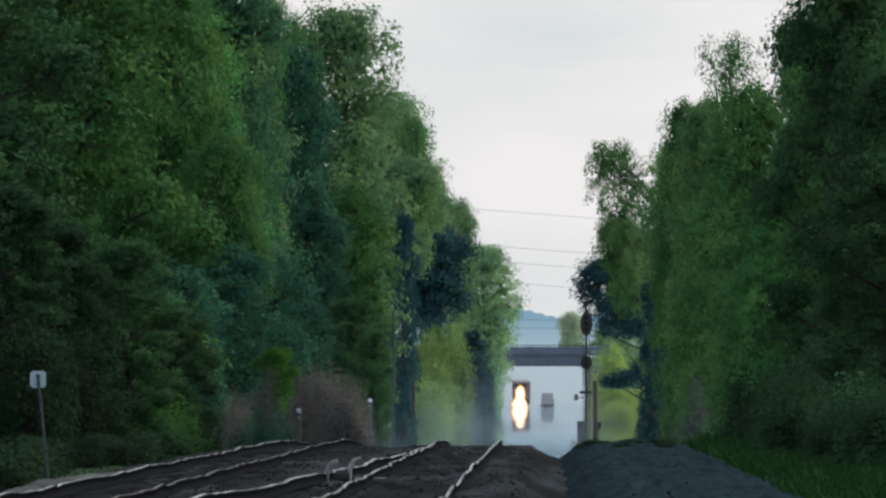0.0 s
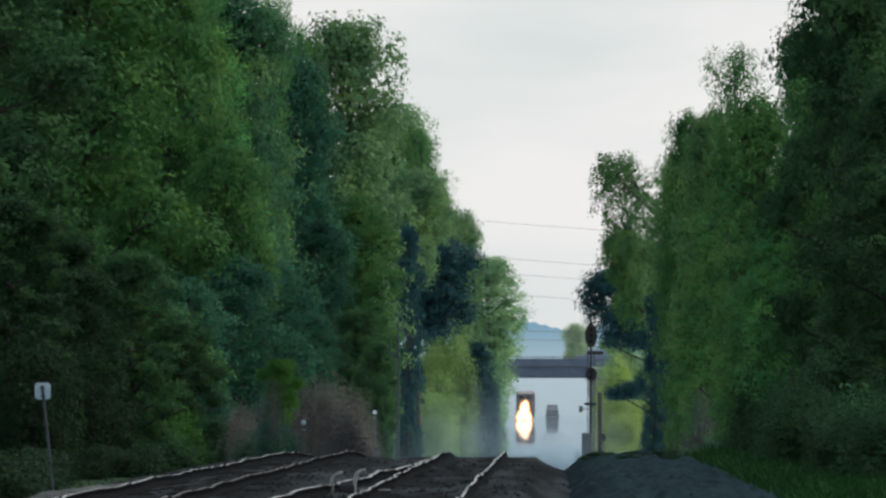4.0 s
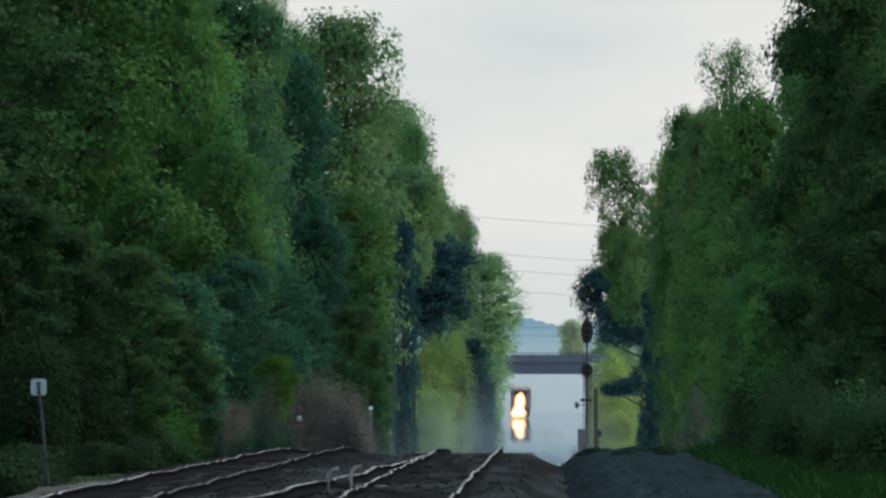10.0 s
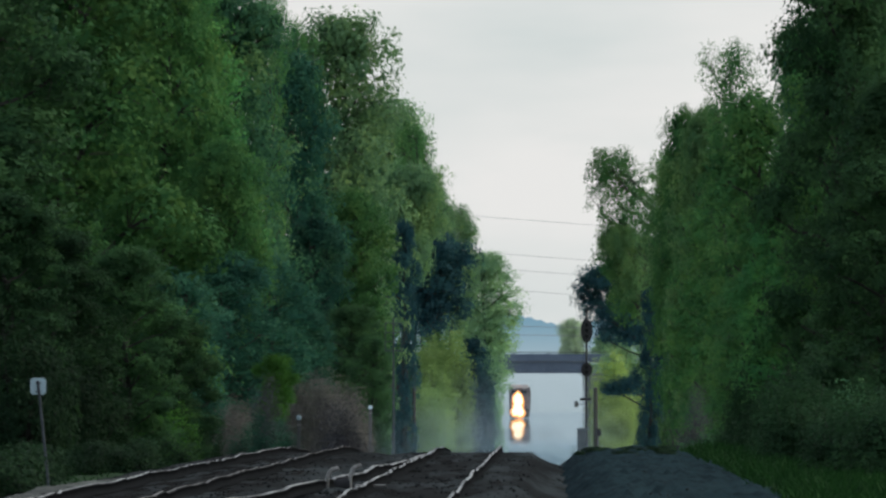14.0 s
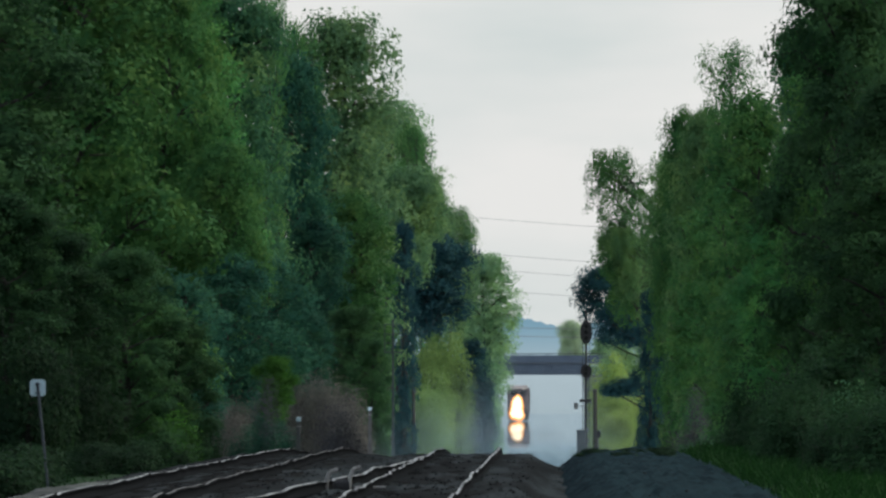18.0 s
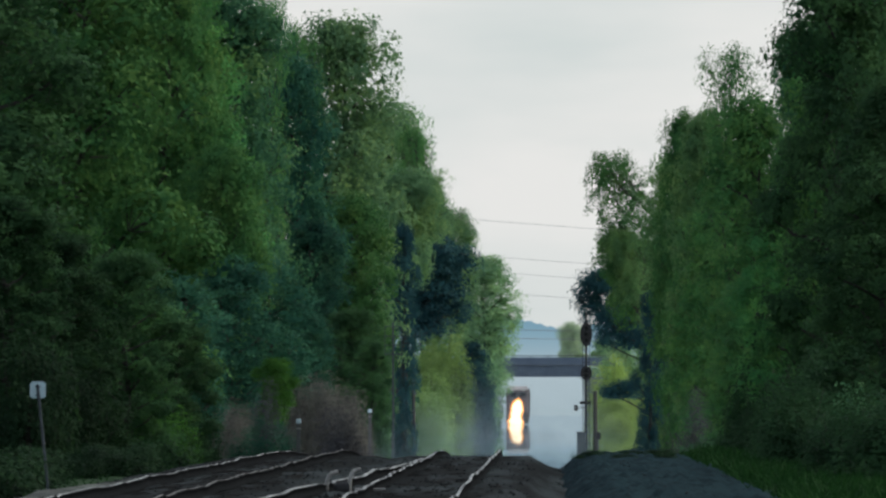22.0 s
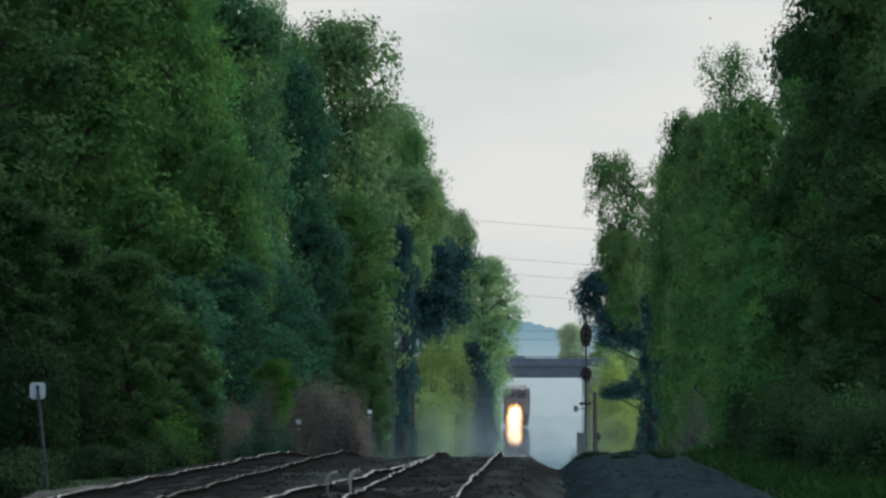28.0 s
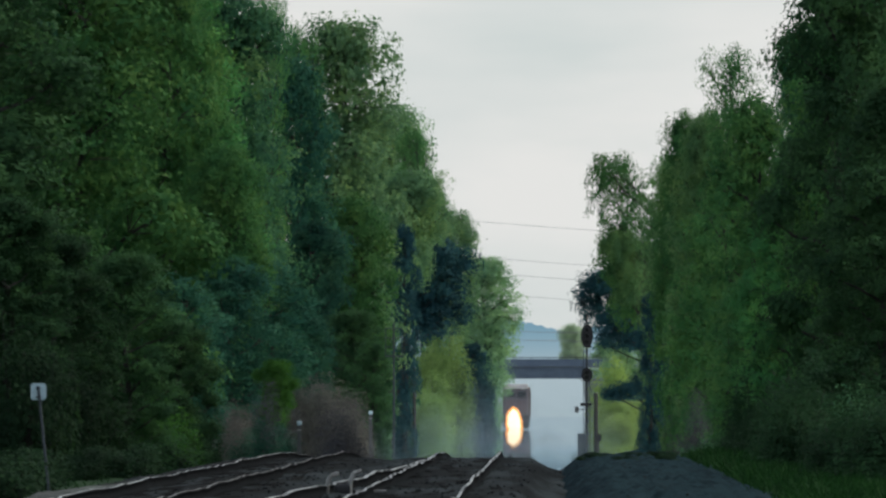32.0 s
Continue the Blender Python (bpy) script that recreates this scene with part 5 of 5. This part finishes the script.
def build_wagon(label, mat):
    """A covered goods wagon, 16 m long."""
    t = tagged(new("goods_wagon"), label, "goods wagon", "wagons of the train")
    part("underframe", box(bm_new(), 0, 8, 1.1, 2.6, 15.4, 0.25, 0.03), BLACK_METAL, t)
    body = part("body", box(bm_new(), 0, 8, 2.9, 2.95, 15.0, 3.3, 0.04), mat, t)
    part("roof", box(bm_new(), 0, 8, 4.6, 3.02, 15.1, 0.12, 0.05), CAR_GREY, t, "dusty grey roof")
    for i in range(11):
        for s in (-1, 1):
            part("side_rib", box(bm_new(), s * 1.5, 1.0 + i * 1.4, 2.9, 0.07, 0.09, 3.2), mat, body)
    for s in (-1, 1):
        d = part("sliding_door", box(bm_new(), s * 1.53, 8, 2.85, 0.05, 2.9, 2.9, 0.02), mat, t)
        part("door_bar", rod(bm_new(), (s * 1.57, 7.2, 1.5), (s * 1.57, 7.2, 4.2), 0.02, 0.02, 5), DULL_STEEL, d)
    for i in range(8):
        part("ladder_rung", box(bm_new(), -1.15, 0.46, 1.5 + i * 0.38, 0.4, 0.03, 0.03), DULL_STEEL, t)
    bogie(t, 2.4, 2)
    bogie(t, 13.6, 2)
    return t


LEAD = build_locomotive("dark maroon diesel locomotive with blazing headlights", True)
SECOND = build_locomotive("dark maroon second diesel locomotive behind the first", False)
WAGON = build_wagon("brown covered goods wagon behind the engines", CAR_BROWN)
WAGONS = [WAGON] + [copy_thing(WAGON, pose(0, 0, 0)) for i in range(5)]


def glow_piece(name, r, sx, sz, seed, mat, y, label):
    """A flame-like piece of the headlights' shimmering glare."""
    bm = bm_new()
    bmesh.ops.create_uvsphere(bm, u_segments=44, v_segments=36, radius=r)
    for v in bm.verts:
        n = noise.noise(v.co * (1.6 / r) + Vector((seed, 0, 0))) + 0.5 * noise.noise(v.co * (4.5 / r) + Vector((0, seed, 0)))
        n += 0.55 * noise.noise(v.co * (10 / r) + Vector((0, 0, seed)))
        v.co *= 1 + 0.24 * n
        v.co.x *= sx * (1 - 0.2 * v.co.z / r)
        v.co.z *= sz
        v.co.y = v.co.y * 0.35 + y
    return part(name, bm, mat, LEAD, label, True)


# added glowing solids give the lamps' bloom a shape and a colour
GLOWS = []
for r, sx, sz, seed in ((0.78, 0.82, 1.05, 3.1), (0.7, 0.78, 1.3, 8.7), (0.72, 0.76, 0.95, 5.2), (0.72, 0.76, 0.95, 6.9)):
    GLOWS.append((glow_piece("headlight_glare", r, sx, sz, seed, LAMP_GLARE_WHITE, -0.9, "blazing warm white glare"),
                  glow_piece("glare_rim", r + 0.3, sx, sz * 0.97, seed, GLARE_AMBER, 0.0, "amber rim of the glare")))


# ---- road vehicles, birds ----
def build_road_car(label, mat, length=4.4, width=1.8, height=1.5, lamps=True, name="car"):
    """A car, its nose towards +x, its origin on the road under its middle."""
    t = tagged(new(name), label, name)
    bm = box(bm_new(), 0, 0, height * 0.4, length, width, height * 0.42, 0.12)
    body = part("body", bm, mat, t)
    bm = box(bm_new(), -length * 0.05, 0, height * 0.78, length * 0.55, width * 0.88, height * 0.42, 0.1)
    for v in bm.verts:
        if v.co.z > height * 0.8:
            v.co.x *= 0.75
    part("cabin", bm, mat, t)
    part("roof", box(bm_new(), -length * 0.05, 0, height * 0.985, length * 0.38, width * 0.8, 0.05, 0.02), mat, t)
    part("floor_pan", box(bm_new(), 0, 0, height * 0.17, length * 0.92, width * 0.7, height * 0.16, 0.02), RUBBER, t)
    for sy in (-1, 1):
        part("side_window", box(bm_new(), -length * 0.05, sy * width * 0.435, height * 0.8, length * 0.36, 0.03, height * 0.22, 0.01), DARK_GLASS, t, "dark side glass")
    for sx in (-1, 1):
        for sy in (-1, 1):
            w = part("wheel", rod(bm_new(), (sx * length * 0.31, sy * width * 0.4, 0.32), (sx * length * 0.31, sy * width * 0.51, 0.32), 0.32, 0.32, 18), RUBBER, t, "black tyre")
            part("rim", rod(bm_new(), (sx * length * 0.31, sy * width * 0.505, 0.32), (sx * length * 0.31, sy * width * 0.52, 0.32), 0.2, 0.19, 14), DULL_STEEL, w)
    # headlight balls are oversized so they take in the lamps' glare
    for sy in (-1, 1):
        part("headlight", ball(bm_new(), (length * 0.46, sy * width * 0.4, height * 0.5), 0.26, 1.2, 1.0, 0.9), LAMP_GLARE_WHITE if lamps else DARK_GLASS, t, "lit headlight" if lamps else "")
        part("tail_light", box(bm_new(), -length * 0.495, sy * width * 0.38, height * 0.5, 0.06, 0.25, 0.14, 0.02), LOCO_PAINT, t)
    return t


CAR_ONE = build_road_car("car in the hills' haze colour with bright headlights crossing the bridge", CAR_HAZE)
CAR_TWO = build_road_car("pale car crossing the bridge", CAR_HAZE, lamps=False)
VAN = build_road_car("dark maintenance truck far down the line", TRUCK_GREY, 5.2, 2.5, 2.6, False, "truck")


def build_bird():
    t = tagged(new("bird"), "small dark bird in gliding flight", "bird", "birds in the sky")
    bm = ball(bm_new(), (0, 0, 0), 0.05, 2.4, 1, 0.9)
    part("body", bm, FEATHER, t)
    part("head", ball(bm_new(), (0.14, 0, 0.02), 0.032), FEATHER, t)
    for s in (-1, 1):
        bm = bm_new()
        vs = [bm.verts.new(p) for p in ((0.05, s * 0.03, 0.02), (-0.07, s * 0.03, 0.02), (-0.06, s * 0.18, 0.07), (-0.09, s * 0.3, 0.05), (0.0, s * 0.28, 0.06), (0.06, s * 0.16, 0.08))]
        bm.faces.new(vs)
        r = bmesh.ops.extrude_face_region(bm, geom=bm.faces[:])
        bmesh.ops.translate(bm, vec=(0, 0, 0.012), verts=[v for v in r["geom"] if isinstance(v, bmesh.types.BMVert)])
        part("wing", bm, FEATHER, t)
    part("tail", box(bm_new(), -0.17, 0, 0, 0.12, 0.06, 0.012), FEATHER, t)
    return t


BIRD = build_bird()
BIRD.scale = (0.55, 0.55, 0.55)
BIRD_TWO = copy_thing(BIRD, pose(0, 0, 0))
BIRD_THREE = copy_thing(BIRD, pose(0, 0, 0))


build_grass()
build_sleepers()
build_stones()


# ---- what moves ----
def on_line(y):
    """A pose on the rails, facing the camera."""
    a = math.degrees(math.atan(0.0069))
    return pose(float(track_x(y)), y, float(rail_z(y)) + 0.004, 0, 0, -a)


def bridge_road(x):
    """Height of the road surface over the bridge and down its ramps."""
    y = 1300.0
    c = float(track_x(y))
    top = float(rail_z(y)) + 5.35 + 1.36
    over = max(0.0, (x - c) - 24.2, (c - x) - 26.0)
    return top - over * 0.037


def ride(x, turn):
    return pose(x, 1299 if turn == 0 else 1301.5, bridge_road(x), 0, 0, turn)


def motions():
    times = [4.0 * i for i in range(9)]
    head = lambda t: 2190 - 25.5 * t
    walk(LEAD, [(t, on_line(head(t))) for t in times])
    walk(SECOND, [(t, on_line(head(t) + 22.4)) for t in times])
    for i, w in enumerate(WAGONS):
        walk(w, [(t, on_line(head(t) + 45.0 + 16.6 * i)) for t in times])
    # the glare wavers in the hot air and draws together as the train comes on
    top = lambda t: float(np.interp(t, (0, 1, 3, 6, 9, 14, 17, 23, 28, 30, 32), (3.6, 3.0, 3.1, 3.5, 3.8, 3.7, 3.4, 3.0, 2.5, 2.3, 2.25)))
    low = lambda t: float(np.interp(t, (0, 6, 8, 12, 14, 18, 19.5, 21, 28, 32), (0.7, 0.8, 1.15, 0.9, 1.15, 1.2, 0.75, 0.65, 0.6, 0.55)))
    wide = lambda t: float(np.interp(t, (0, 3, 9, 15, 23, 32), (0.55, 0.5, 0.42, 0.22, 0.14, 0.05)))
    for s, pieces in enumerate(GLOWS):
        rows = []
        for i in range(65):
            t = i * 0.5
            a = math.sin(t * (2.1 + 0.5 * s) + 2.0 * s) + 0.6 * math.sin(t * (4.7 + s) + s)
            b = math.sin(t * (2.9 - 0.4 * s) + 1.3 * s)
            h = (top(t) - 0.9, top(t) * 0.5, low(t), low(t) - 0.1)[s] + 0.08 * b
            x = (0.05, -0.05, -wide(t), wide(t))[s] + 0.09 * a - 0.25
            rows.append((t, pose(x, 0, h, 0, 6 * a, 0)))
        for ob in pieces:
            walk(ob, rows)
    walk(CAR_ONE, [(0, ride(-7.8, 0)), (2, ride(3.8, 0)), (3, ride(9.6, 0)), (4, ride(15.4, 0)), (8, ride(41, 0)), (20, ride(110, 0)), (32, ride(130, 0))])
    walk(CAR_TWO, [(0, ride(125, 180)), (20, ride(75, 180)), (26.5, ride(20.1, 180)), (27.5, ride(10.9, 180)), (28.5, ride(1.7, 180)), (32, ride(-30, 180))])
    walk(VAN, [(t, pose(19.0 + 0.0084 * (y - 2300), y, float(rail_z(y)) - 0.2, 0, 0, 90)) for t, y in ((0, 2400), (4, 2540), (8, 2700), (12, 2860), (16, 3000), (24, 3250), (32, 3500))])
    # birds cross the sky
    walk(BIRD, [(0, pose(-60, 700, 55, 0, 0, 0)), (18, pose(-22, 700, 29.5, 0, 0, -10)), (20.2, pose(2.4, 700, 21.4, 0, 0, -10)), (21, pose(9.7, 700, 18.4, 0, 0, -10)), (22.5, pose(24, 720, 13, 0, 0, -10)), (32, pose(60, 760, 10, 0, 0, -10))])
    walk(BIRD_TWO, [(0, pose(-50, 720, 70, 0, 0, 0)), (23.5, pose(-14, 700, 21.4, 0, 0, -8)), (25, pose(0.3, 700, 17.7, 0, 0, -8)), (25.5, pose(4.1, 700, 16.3, 0, 0, -5)), (26.5, pose(8.4, 700, 18.4, 0, 0, 25)), (27.5, pose(12.6, 700, 21.4, 0, 0, 15)), (28, pose(14.8, 700, 22.3, 0, 0, 15)), (29.5, pose(24, 720, 26, 0, 0, 15)), (32, pose(50, 760, 34, 0, 0, 10))])
    walk(BIRD_THREE, [(0, pose(-60, 950, 12, 0, 0, 0)), (30.5, pose(-10, 950, 10, 0, 0, 0)), (32, pose(3.3, 950, 13.3, 0, 0, 5))])


motions()
